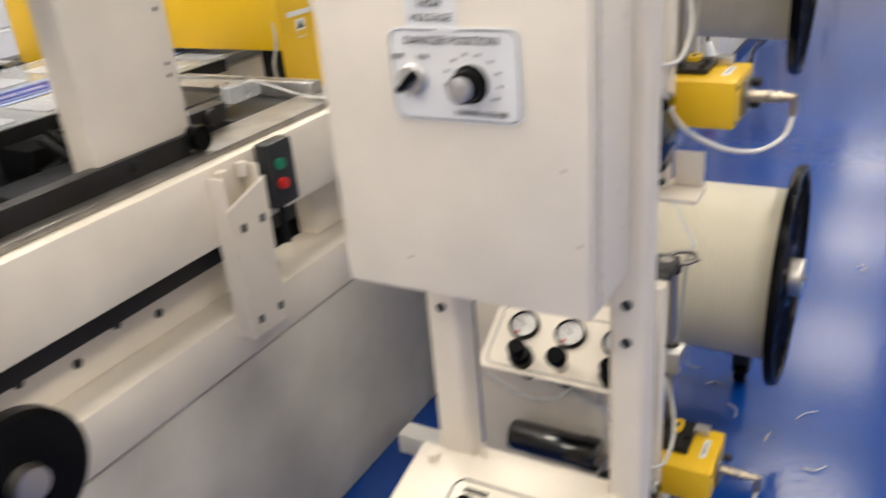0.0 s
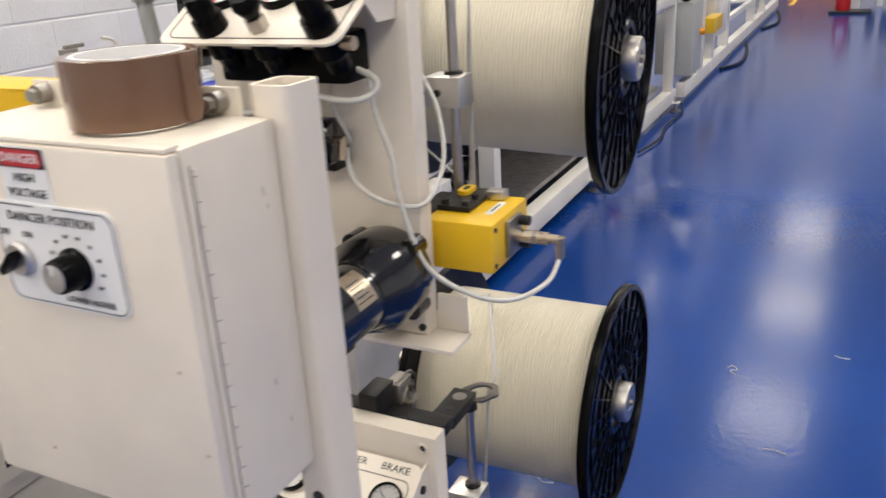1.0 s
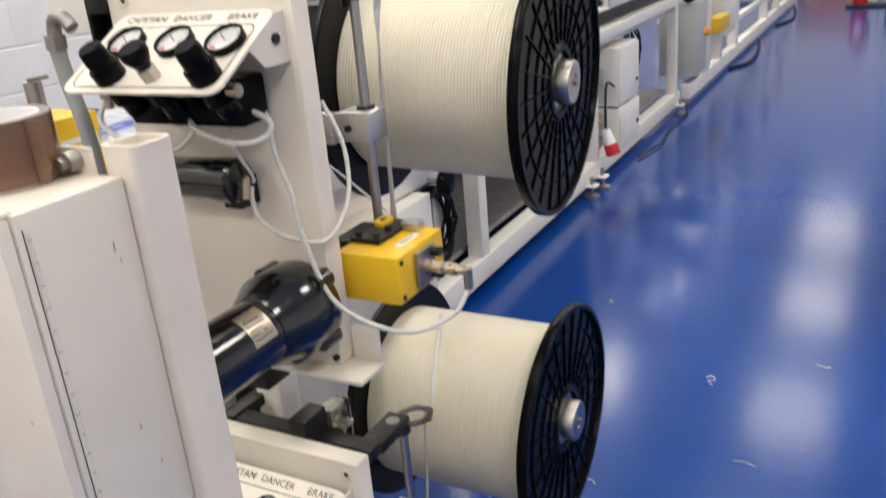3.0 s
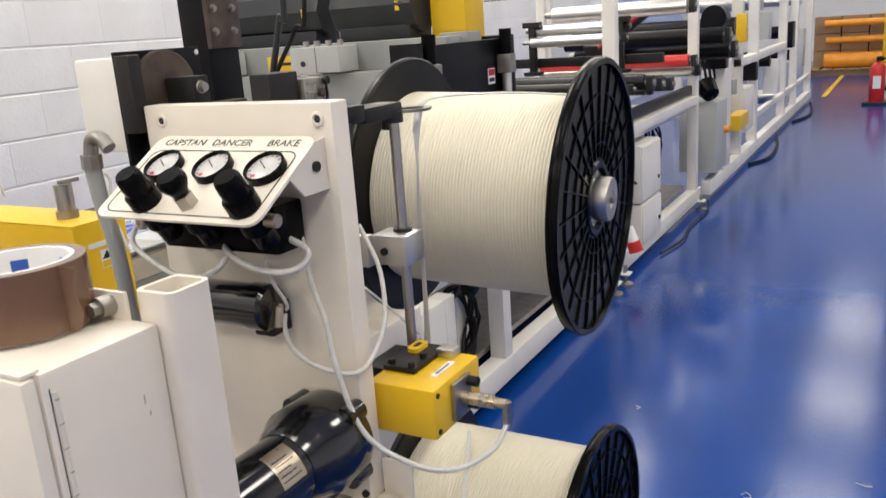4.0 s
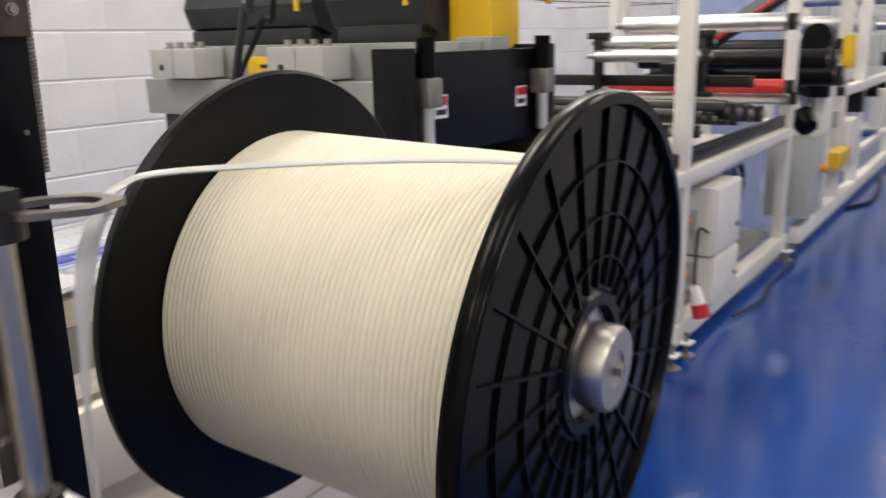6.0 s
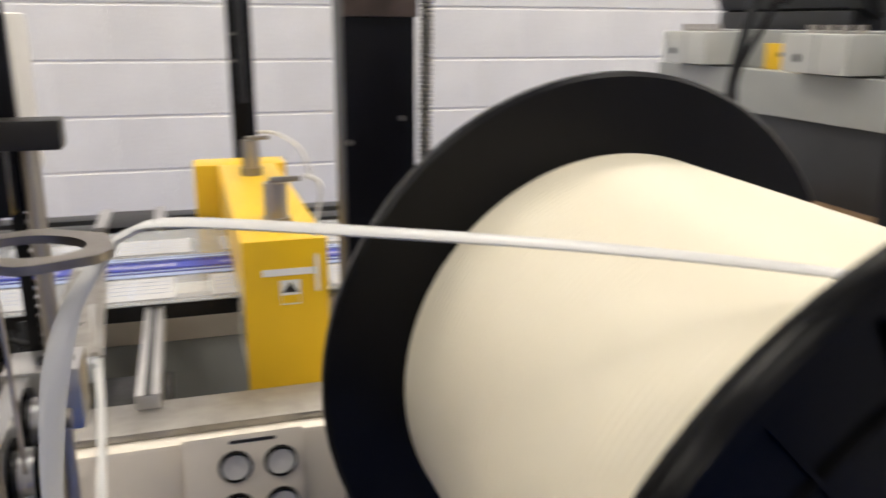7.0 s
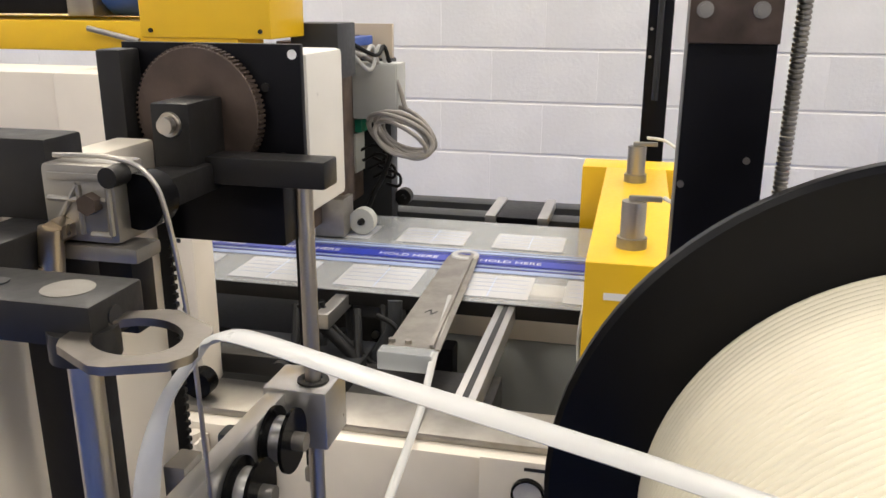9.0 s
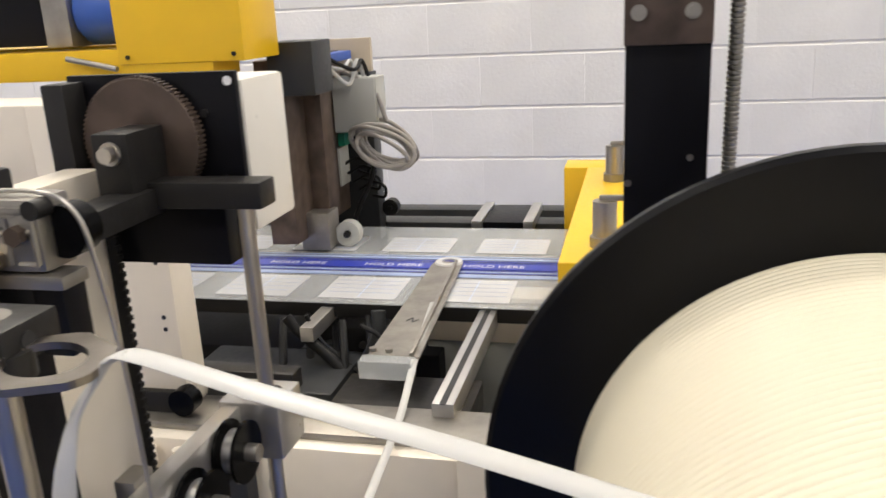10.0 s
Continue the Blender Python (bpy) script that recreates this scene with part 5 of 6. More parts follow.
def back_column():
    t = thing("rear_column", "narrow black column beside the block wall with a cable run", "machine column", at=(-2.27, 1.335, 0))
    part("upright", box(B(), -0.05, 0.0, 0.0, 0.062, 0.0, 2.6, 0.002), BLACK, t)
    part("hose", rod(B(), (0.008, 0.030, 0.95), (0.008, 0.030, 2.6), 0.008, seg=12), DARK_GREY, t)
    for z in (1.06, 1.13, 1.26):
        part("screw", rod(B(), (0, 0.01, z), (0.003, 0.01, z), 0.004, seg=10), STEEL, t)


back_column()


def drag_chain():
    t = thing("conduit_spiral", "steel spiral conduit hanging beside the black column", "conduit", at=(-0.80, 1.445, 0))
    prof = []
    for k in range(180):
        z = 1.02 + k * 0.0045
        prof += [(z, 0.0052), (z + 0.0012, 0.0066), (z + 0.0033, 0.0066)]
    part("spiral", lathe(B(), prof, (0, -0.004, 0), (0, 0.012, 1), 14), DULL_STEEL, t)


drag_chain()


def hanging_cables():
    for pts, r, mat in (([(-1.34, 2.3, 2.4), (-1.359, 2.3, 1.326), (-1.381, 2.3, 1.235), (-1.435, 2.3, 1.061), (-1.47, 2.32, 0.98)], 0.010, DARK_GREY),
                        ([(-1.26, 2.3, 2.4), (-1.28, 2.3, 1.326), (-1.33, 2.3, 1.2), (-1.42, 2.3, 1.07), (-1.46, 2.33, 0.98)], 0.007, CABLE)):
        tagged(part("hanging_cable", pipe(B(), pts, r), mat), "dark cable hanging down from overhead", "cable", "hanging cables")
    for pts in ([(-1.60, 1.345, 0.955), (-1.58, 1.38, 0.952), (-1.52, 1.415, 0.93), (-1.50, 1.43, 0.88)], [(-1.105, 1.365, 0.955), (-1.09, 1.385, 0.94), (-1.085, 1.375, 0.88), (-1.05, 1.37, 0.80)]):
        tagged(part("air_hose", pipe(B(), pts, 0.003), HOSE), "milky air hose from the guard cylinder", "hose", "milky air hoses")


hanging_cables()


def elbow_conduit():
    t = thing("conduit_elbow", "grey metal conduit elbow behind the gauge panel", "conduit", at=(-0.525, 0.93, 1.03))
    part("elbow", pipe(B(), [(0.018, 0, 0.043), (0.006, 0, 0.054), (-0.008, 0, 0.052), (-0.014, 0, 0.036)], 0.008, 16), DULL_STEEL, t)
    part("nut", rod(B(), (-0.015, 0, 0.020), (-0.014, 0, 0.036), 0.0115, seg=8), DULL_STEEL, t)
    part("flexible", pipe(B(), [(-0.015, 0, 0.022), (-0.010, 0, -0.02), (0.003, 0, -0.09), (0.012, 0.0, -0.30)], 0.009, 14), GREY, t)


elbow_conduit()


# ---- grey press beyond the spools ----
def rear_press():
    t = thing("rear_press", "grey press beam with black motors and yellow plates", "machine", at=(-1.45, 2.5, 0.96))
    part("lower_beam", box(B(), -0.60, 0.46, 0.0, 0.14, 0.0, 0.10, 0.004), GREY, t)
    part("upper_beam", box(B(), -0.58, 0.48, 0.06, 0.16, 0.1005, 0.19, 0.004), GREY, t)
    for x0 in (-0.50, -0.03):
        b = part("clamp_block", box(B(), x0, x0 + 0.19, -0.05, 0.055, 0.105, 0.185, 0.005), LIGHT_GREY, t, "light grey clamp block")
        part("eye", rod(B(), (x0 + 0.05, -0.052, 0.135), (x0 + 0.05, -0.049, 0.135), 0.009, seg=16), INK, b)
        part("seam", box(B(), x0 + 0.10, x0 + 0.102, -0.0505, -0.0495, 0.106, 0.184), INK, b)
        for k in range(4):
            part("stud", rod(B(), (x0 + 0.03 + 0.045 * k, 0.0, 0.185), (x0 + 0.03 + 0.045 * k, 0.0, 0.203), 0.010, seg=12), STEEL, b)
    for x0 in (-0.21, 0.29):
        yp = part("yellow_plate", box(B(), x0, x0 + 0.165, 0.050, 0.0595, 0.100, 0.160, 0.002), YELLOW, t, "yellow notice plate")
        part("text_bar", box(B(), x0 + 0.05, x0 + 0.12, 0.0488, 0.0500, 0.130, 0.140), INK, yp)
    for x0, x1, r in ((-0.62, -0.08, 0.082), (-0.02, 0.30, 0.092)):
        mo = part("motor", lathe(B(), [(x0, 0.0005), (x0, r), (x0 + 0.03, r * 1.05), (x0 + 0.05, r), (x1 - 0.05, r), (x1 - 0.03, r * 1.08), (x1, r), (x1, 0.0005)], (0, 0.26, 0.30), (1, 0, 0), 8), DARK_GREY, t, "black servo motor")
        part("terminal_box", box(B(), x0 + 0.05, x0 + 0.14, 0.22, 0.30, 0.36, 0.43, 0.004), BLACK, mo)
        part("mount", box(B(), x0 + 0.02, x1 - 0.02, 0.19, 0.33, 0.19, 0.235, 0.003), DARK_GREY, mo)
        part("tag", box(B(), x1 - 0.06, x1 - 0.045, 0.17, 0.1795, 0.28, 0.31), YELLOW, mo)
    yb = part("yellow_housing", box(B(), 0.32, 0.445, 0.26, 0.40, 0.17, 0.46, 0.004), YELLOW, t, "yellow drive housing")
    part("caption", box(B(), 0.36, 0.41, 0.2585, 0.2605, 0.36, 0.41), INK, yb)
    part("grey_end", box(B(), 0.40, 0.50, 0.165, 0.255, 0.13, 0.20, 0.003), GREY, t)
    part("base", box(B(), -0.55, 0.28, 0.02, 0.30, -0.30, -0.225, 0.003), DARK_GREY, t)
    part("upper_jaw", box(B(), -0.55, 0.28, 0.02, 0.30, -0.195, -0.002, 0.003), DARK_GREY, t)
    for x in (-0.56, 0.285):
        part("jaw_post", box(B(), x - 0.02, x + 0.02, 0.05, 0.25, -0.30, -0.003, 0.003), BLACK_STEEL, t)
    part("leg", box(B(), -0.55, -0.45, 0.02, 0.12, -0.96, -0.30, 0.003), GREY, t)
    part("near_leg", box(B(), 0.2, 0.28, 0.02, 0.12, -0.96, -0.30, 0.003), GREY, t)
    return t


rear_press()


def press_side():
    t = thing("press_side_guard", "black side guard with air regulators and danger labels", "machine guard", at=(-0.93, 2.27, 0.93))
    part("end_plate", box(B(), -0.06, 0.03, 0.0, 0.03, -0.32, 0.21, 0.003), BLACK, t)
    part("side_plate", box(B(), -0.02, 0.0, 0.031, 0.60, -0.02, 0.20, 0.003), BLACK, t)
    part("far_plate", box(B(), -0.18, 0.03, 0.60, 0.63, -0.32, 0.21, 0.003), BLACK, t)
    for y in (0.07, 0.57):
        f = part("air_regulator", box(B(), 0.002, 0.05, y - 0.025, y + 0.025, 0.09, 0.15, 0.005), DULL_STEEL, t, "metal air regulator")
        part("cap", rod(B(), (0.025, y, 0.15), (0.025, y, 0.23), 0.020, seg=20), BLACK_PLASTIC, f)
        part("bowl", rod(B(), (0.025, y, 0.0), (0.025, y, 0.09), 0.016, seg=20), ALU, f)
    for y in (0.13, 0.48):
        s = part("danger_label", box(B(), 0.0005, 0.0015, y, y + 0.05, 0.060, 0.110), LABEL, t, "white and red danger label")
        part("red_band", box(B(), 0.0015, 0.002, y + 0.003, y + 0.047, 0.087, 0.107), RED_INK, s)
        part("text_bar", box(B(), 0.0015, 0.002, y + 0.006, y + 0.044, 0.067, 0.079), INK, s)
    part("bed", box(B(), -0.9, 0.05, -0.20, 3.0, -0.33, -0.28, 0.003), WHITE_FRAME, t, "white bed plate")
    part("post_under", box(B(), -0.10, -0.02, 0.2, 0.28, -0.93, -0.33, 0.003), WHITE_FRAME, t)
    part("carton", box(B(), -0.55, -0.20, 0.10, 0.55, -0.279, -0.14, 0.004), CARDBOARD, t, "brown card on the bed")
    return t


press_side()


# ---- the long frame down the aisle ----
def conveyor_frame():
    t = thing("conveyor_frame", "long white welded frame of square tube on levelling feet", "machine frame", at=(-0.83, 2.2, 0))
    part("base_rail", box(B(), -0.06, 0.0, 0.0, 3.25, 0.045, 0.125, 0.004), WHITE_FRAME, t)
    part("rear_base_rail", box(B(), -1.12, -1.06, 0.0, 3.25, 0.045, 0.125, 0.004), WHITE_FRAME, t)
    part("top_rail", box(B(), -0.06, 0.0, 0.3, 3.15, 0.64, 0.69, 0.004), WHITE_FRAME, t)
    part("rear_top_rail", box(B(), -1.12, -1.06, 0.3, 3.15, 0.64, 0.69, 0.004), WHITE_FRAME, t)
    for y, h in ((0.0, 0.45), (0.37, 0.64), (1.57, 1.9), (3.12, 1.9)):
        part("post", box(B(), -0.058, -0.002, y, y + 0.056, 0.125, h, 0.004), WHITE_FRAME, t)
    for y, h in ((0.37, 0.64), (1.57, 0.64), (3.42, 1.9)):
        part("rear_post", box(B(), -1.118, -1.062, y, y + 0.056, 0.045, h, 0.004), WHITE_FRAME, t)
    part("gusset", box(B(), -0.058, -0.002, -0.16, 0.0, 0.045, 0.45, 0.004), WHITE_FRAME, t)
    part("near_beam", box(B(), -0.20, -0.06, -0.5, 0.4, 0.45, 0.56, 0.004), WHITE_FRAME, t)
    for y in (0.02, 1.45, 1.60, 3.16):
        f = part("levelling_foot", lathe(B(), [(0.0, 0.035), (0.008, 0.035), (0.014, 0.015), (0.016, 0.009), (0.09, 0.009)], (0.02, y, 0.0), (0, 0, 1), 24), DULL_STEEL, t, "levelling foot")
        part("foot_tab", box(B(), 0.0005, 0.045, y - 0.03, y + 0.03, 0.05, 0.058, 0.002), WHITE_FRAME, f)
    part("floor_tray", box(B(), -1.05, -0.07, 0.2, 3.1, 0.14, 0.16, 0.002), DULL_STEEL, t)
    part("inner_box", box(B(), -0.95, -0.45, 1.7, 2.9, 0.161, 0.50, 0.004), DARK_GREY, t)
    return t


conveyor_frame()


def cable_loop(x, y, z, n, r, label):
    t = thing("cable_bundle", label, "cable", "cable bundles under the frame", at=(x, y, z))
    for k in range(n):
        pts = [(0.02 * math.sin(k + j), (r + 0.012 * (k % 3)) * math.cos(2 * math.pi * j / 12), (r * 1.2 + 0.01 * ((k * 2) % 3)) * math.sin(2 * math.pi * j / 12)) for j in range(13)]
        part("turn", pipe(B(), pts, 0.006, 6, 3), CABLE, t)


cable_loop(-0.92, 2.42, 0.28, 6, 0.09, "loops of black cable under the frame")
cable_loop(-0.98, 4.9, 0.45, 4, 0.10, "loops of black cable under the rollers")


def frame_knobs():
    for y, z in ((2.30, 0.545), (2.30, 0.47), (2.37, 0.60), (2.55, 0.60)):
        t = thing("adjusting_knob", "black round adjusting knob on the white frame", "knob", "black knobs on the frame", at=(-0.83, y, z))
        part("grip", lathe(B(), [(0.015, 0.012), (0.015, 0.034), (0.03, 0.036), (0.042, 0.034), (0.046, 0.02), (0.046, 0.0005)], (0, 0, 0), (1, 0, 0), 24), BLACK_PLASTIC, t)
        part("spindle", rod(B(), (-0.03, 0, 0), (0.02, 0, 0), 0.008, seg=12), DULL_STEEL, t)


frame_knobs()


def wall_box(y, z0, z1, label):
    t = thing("switch_cabinet", label, "electrical box", "white switch boxes on the frame", at=(-0.83, y, z0))
    part("case", box(B(), -0.18, 0.010, 0.0, 0.34, 0.0, z1 - z0, 0.004), WHITE_FRAME, t)
    part("door", box(B(), 0.0105, 0.018, 0.006, 0.334, 0.006, z1 - z0 - 0.006, 0.003), WHITE_FRAME, t)
    part("lock", rod(B(), (0.018, 0.29, 0.08), (0.024, 0.29, 0.08), 0.010, seg=16), BLACK_STEEL, t)
    part("isolator", box(B(), -0.12, -0.05, -0.035, -0.001, 0.10, 0.18, 0.003), LIGHT_GREY, t)
    part("isolator_handle", rod(B(), (-0.085, -0.055, 0.14), (-0.085, -0.035, 0.14), 0.018, seg=16), ORANGE, t, "orange rotary handle")


wall_box(4.09, 0.31, 0.58, "white electrical box hung on the frame post")
wall_box(4.10, 0.10, 0.30, "white electrical box low on the frame")
plug = thing("red_plug", "red and white industrial plug on a cable", "plug", at=(-0.79, 3.86, 0.24))
part("body", lathe(B(), [(0.0, 0.0005), (0.0, 0.03), (0.05, 0.034), (0.05, 0.0005)], (0, 0, -0.05), (0.3, 0, -1), 24), RED, plug)
part("sleeve", lathe(B(), [(-0.07, 0.018), (0.0, 0.026)], (0, 0, -0.05), (0.3, 0, -1), 24), LABEL, plug)
part("cord", pipe(B(), [(-0.02, 0, 0.02), (-0.03, 0.03, 0.12), (-0.05, 0.12, 0.2), (-0.05, 0.25, 0.16)], 0.006), CABLE, plug)


def roller(y, z, r, x0, x1, mat, label, name="web_roller"):
    t = thing(name, label, "roller", "rollers across the line", at=(x1, y, z))
    part("barrel", rod(B(), (x0 - x1, 0, 0), (0, 0, 0), r, seg=28), mat, t)
    part("journal", rod(B(), (x0 - x1 - 0.05, 0, 0), (0.05, 0, 0), r * 0.4, seg=14), DULL_STEEL, t)
    part("bearing", box(B(), 0.012, 0.04, -r * 0.9, r * 0.9, -r * 0.9, r * 0.9, 0.004), BLACK_STEEL, t)


for k in range(11):
    roller(3.05 + 0.165 * k, 0.80 + 0.035 * (k % 3), 0.026, -1.80, -0.92, BLACK_STEEL, "dark steel idler roller across the frame")
for k, y in enumerate((4.25, 4.42, 4.62)):
    roller(y, 0.86 - 0.02 * k, 0.036, -1.85, -0.84, BLACK, "black rubber roller with a knobbed end")
roller(5.07, 1.20, 0.042, -1.61, -0.83, ALU, "long bright aluminium roller with blue ends")
roller(4.70, 1.06, 0.028, -1.60, -1.10, ALU, "short bright aluminium roller")
roller(4.75, 1.12, 0.028, -1.60, -1.10, ALU, "short bright aluminium roller")
roller(5.5, 1.02, 0.05, -1.70, -0.72, BLACK, "thick black rubber roller")
roller(5.7, 0.93, 0.055, -1.70, -0.72, BLACK, "thick black rubber roller")
roller(5.2, 0.90, 0.035, -1.75, -0.85, RED, "red rubber sleeved roller across the line")
roller(5.3, 0.84, 0.035, -1.75, -0.85, ALU, "bright aluminium roller beside the red one")


def roller_stand(y, x, z0, z1):
    t = thing("roller_bracket", "dark upright bracket holding the rollers", "bracket", "roller brackets", at=(x, y, z0))
    part("upright", box(B(), -0.018, 0.018, -0.02, 0.02, 0, z1 - z0, 0.003), BLACK_STEEL, t)
    part("crossbar", box(B(), -0.05, 0.05, -0.025, 0.025, z1 - z0 - 0.03, z1 - z0, 0.003), BLACK_STEEL, t)
    part("foot", box(B(), -0.05, 0.05, -0.03, 0.03, -0.02, 0.0, 0.003), BLACK_STEEL, t)


for x in (-1.60, -1.10):
    roller_stand(4.72, x, 0.90, 1.17)
side = thing("roller_side_beam", "black side beam under the bright rollers", "beam", at=(-0.86, 3.0, 0.70))
part("beam", box(B(), -0.03, 0.0, 0.0, 2.6, 0.0, 0.05, 0.003), BLACK_STEEL, side)
part("cross_beam", box(B(), -1.0, -0.03, 1.75, 1.81, 0.22, 0.27, 0.003), BLACK_STEEL, side)
part("far_beam", box(B(), -1.05, -1.0, 0.0, 2.6, 0.0, 0.05, 0.003), BLACK_STEEL, side)


def far_unit():
    t = thing("printing_unit", "white framed machine unit with yellow covers down the aisle", "machine", at=(-0.80, 5.6, 0))
    part("base_rail", box(B(), -0.06, 0.0, 0.0, 5.9, 0.04, 0.13, 0.004), WHITE_FRAME, t)
    part("mid_rail", box(B(), -0.06, 0.0, 1.0, 3.4, 0.76, 0.82, 0.004), WHITE_FRAME, t)
    part("top_rail", box(B(), -0.06, 0.0, 0.9, 5.9, 1.95, 2.02, 0.004), WHITE_FRAME, t)
    part("rear_rail", box(B(), -1.26, -1.2, 0.0, 5.9, 1.5, 1.56, 0.004), WHITE_FRAME, t)
    for y in (1.0, 1.7, 3.4, 4.3, 5.7):
        part("post", box(B(), -0.075, -0.001, y, y + 0.075, 0.13, 1.95, 0.004), WHITE_FRAME, t)
    for y in (0.4, 2.2, 4.3, 5.7):
        part("rear_post", box(B(), -1.28, -1.2, y, y + 0.075, 0.0, 2.0, 0.004), WHITE_FRAME, t)
    cab = part("control_cabinet", box(B(), -0.20, 0.03, 0.0, 0.32, 0.18, 0.62, 0.005), LIGHT_GREY, t, "grey control cabinet")
    part("stop_button", rod(B(), (0.03, 0.25, 0.42), (0.06, 0.25, 0.42), 0.022, seg=18), ORANGE, cab)
    part("yellow_box", box(B(), -0.02, 0.06, 0.62, 0.98, 0.36, 0.46, 0.004), YELLOW, t, "yellow gear cover")
    part("yellow_guard", box(B(), 0.0, 0.06, 0.75, 0.86, 0.94, 1.13, 0.004), YELLOW, t, "yellow guard")
    part("white_housing", box(B(), -0.12, 0.02, 1.10, 1.45, 0.28, 0.60, 0.005), WHITE_FRAME, t)
    part("side_frame", box(B(), -0.09, 0.0, 0.38, 0.62, 0.13, 0.92, 0.004), WHITE_FRAME, t)
    part("motor", lathe(B(), [(-0.05, 0.0005), (-0.05, 0.075), (0.10, 0.075), (0.10, 0.0005)], (-0.02, 0.15, 1.12), (0, 1, 0), 28), BLACK, t, "black motor")
    part("hand_lever", lathe(B(), [(0.0, 0.07), (0.09, 0.05), (0.1, 0.0005)], (-0.05, 0.02, 0.72), (0.6, -0.6, -0.6), 20), BLACK_PLASTIC, t)
    for k, (y, z, r, mat) in enumerate(((0.9, 1.05, 0.06, BLACK), (1.2, 0.90, 0.05, ALU), (2.1, 1.20, 0.06, ALU), (2.6, 0.7, 0.05, BLACK), (3.0, 1.4, 0.05, ALU), (3.8, 0.9, 0.06, BLACK), (4.0, 0.25, 0.07, ALU), (4.8, 1.2, 0.05, ALU), (5.2, 0.6, 0.06, BLACK), (5.3, 1.5, 0.05, RED))):
        part("roller", rod(B(), (-1.2, y, z), (-0.03, y, z), r, seg=24), mat, t)
    lift = Matrix.Translation((-0.33, 0.55, 1.36)) @ Matrix.Rotation(radians(-24), 4, "Z") @ Matrix.Rotation(radians(24), 4, "X")
    part("inclined_ramp", box(B(), -0.06, 0.06, -0.95, 0.95, -0.03, 0.03, 0.004, lift), BLACK_STEEL, t, "inclined dark conveyor")
    part("ramp_edge", box(B(), 0.061, 0.066, -0.95, 0.95, 0.012, 0.034, 0.001, lift), RED, t)
    for k in range(7):
        y = 0.10 + 0.13 * k
        part("hanging_lead", pipe(B(), [(-0.10, y, 0.95), (-0.06, y + 0.03, 0.70), (-0.10, y + 0.08, 0.45), (-0.08, y + 0.02, 0.20)], 0.008, 6), CABLE, t)
    for y0, z0, w, h, mat in ((0.30, 0.80, 0.10, 0.12, BLACK), (0.66, 0.60, 0.07, 0.10, LIGHT_GREY), (0.92, 0.86, 0.12, 0.16, WHITE_FRAME), (1.52, 0.62, 0.10, 0.14, BLACK), (2.1, 0.90, 0.16, 0.22, LIGHT_GREY), (2.7, 0.40, 0.2, 0.3, WHITE_FRAME), (3.7, 0.75, 0.2, 0.25, BLACK), (4.6, 0.5, 0.25, 0.4, LIGHT_GREY)):
        part("valve_box", box(B(), -0.10, 0.02, y0, y0 + w, z0, z0 + h, 0.005), mat, t)
    for z in (0.30, 1.25, 1.55):
        part("tie_bar", box(B(), -0.05, -0.01, 1.78, 5.7, z, z + 0.045, 0.003), WHITE_FRAME, t)
    part("film_sheet", box(B(), -1.1, -0.3, 0.95, 0.955, 0.9, 1.9), FILM, t)
    part("blue_print", box(B(), -1.0, -0.4, 0.944, 0.948, 1.0, 1.8), PALE_INK, t)
    return t


far_unit()


def floor_cable(pts, r=0.012):
    tagged(part("floor_cable", pipe(B(), pts, r, 8), CABLE), "black cable lying on the blue floor", "cable", "cables on the floor")


floor_cable([(-0.78, 4.3, 0.012), (-0.74, 4.6, 0.012), (-0.77, 4.9, 0.012), (-0.76, 5.3, 0.012), (-0.80, 5.5, 0.03)], 0.006)
floor_cable([(-0.78, 6.9, 0.012), (-0.68, 7.2, 0.012), (-0.70, 7.8, 0.012), (-0.78, 8.4, 0.012)])
floor_cable([(-0.76, 9.4, 0.012), (-0.66, 9.9, 0.012), (-0.70, 10.6, 0.012), (-0.78, 11.2, 0.012)])


def pallet():
    t = thing("roll_pallet", "pallet of orange film rolls and brown cartons", "pallet", at=(-0.55, 15.6, 0))
    for y in (-0.4, 0.0, 0.4):
        part("runner", box(B(), -0.65, 0.65, y - 0.05, y + 0.05, 0.0, 0.09, 0.004), CARDBOARD, t)
    for k in range(7):
        part("deck_board", box(B(), -0.65 + 0.19 * k, -0.49 + 0.19 * k, -0.5, 0.5, 0.091, 0.112, 0.003), CARDBOARD, t)
    for k in range(3):
        for j in range(3):
            part("carton", box(B(), -0.62 + 0.41 * j, -0.23 + 0.41 * j, -0.05, 0.48, 0.1125 + 0.27 * k, 0.375 + 0.27 * k, 0.005), CARDBOARD, t, "brown carton")
    for z, r, x0 in ((0.20, 0.12, -0.44), (0.52, 0.05, -0.42), (0.78, 0.055, -0.45)):
        part("orange_roll", rod(B(), (x0, -0.25, z + 0.03), (0.40, -0.25, z + 0.03), r, seg=28), ORANGE, t, "orange film roll")
    part("orange_upright", box(B(), 0.40, 0.48, -0.30, -0.22, 0.1125, 1.0, 0.004), YELLOW, t)


pallet()


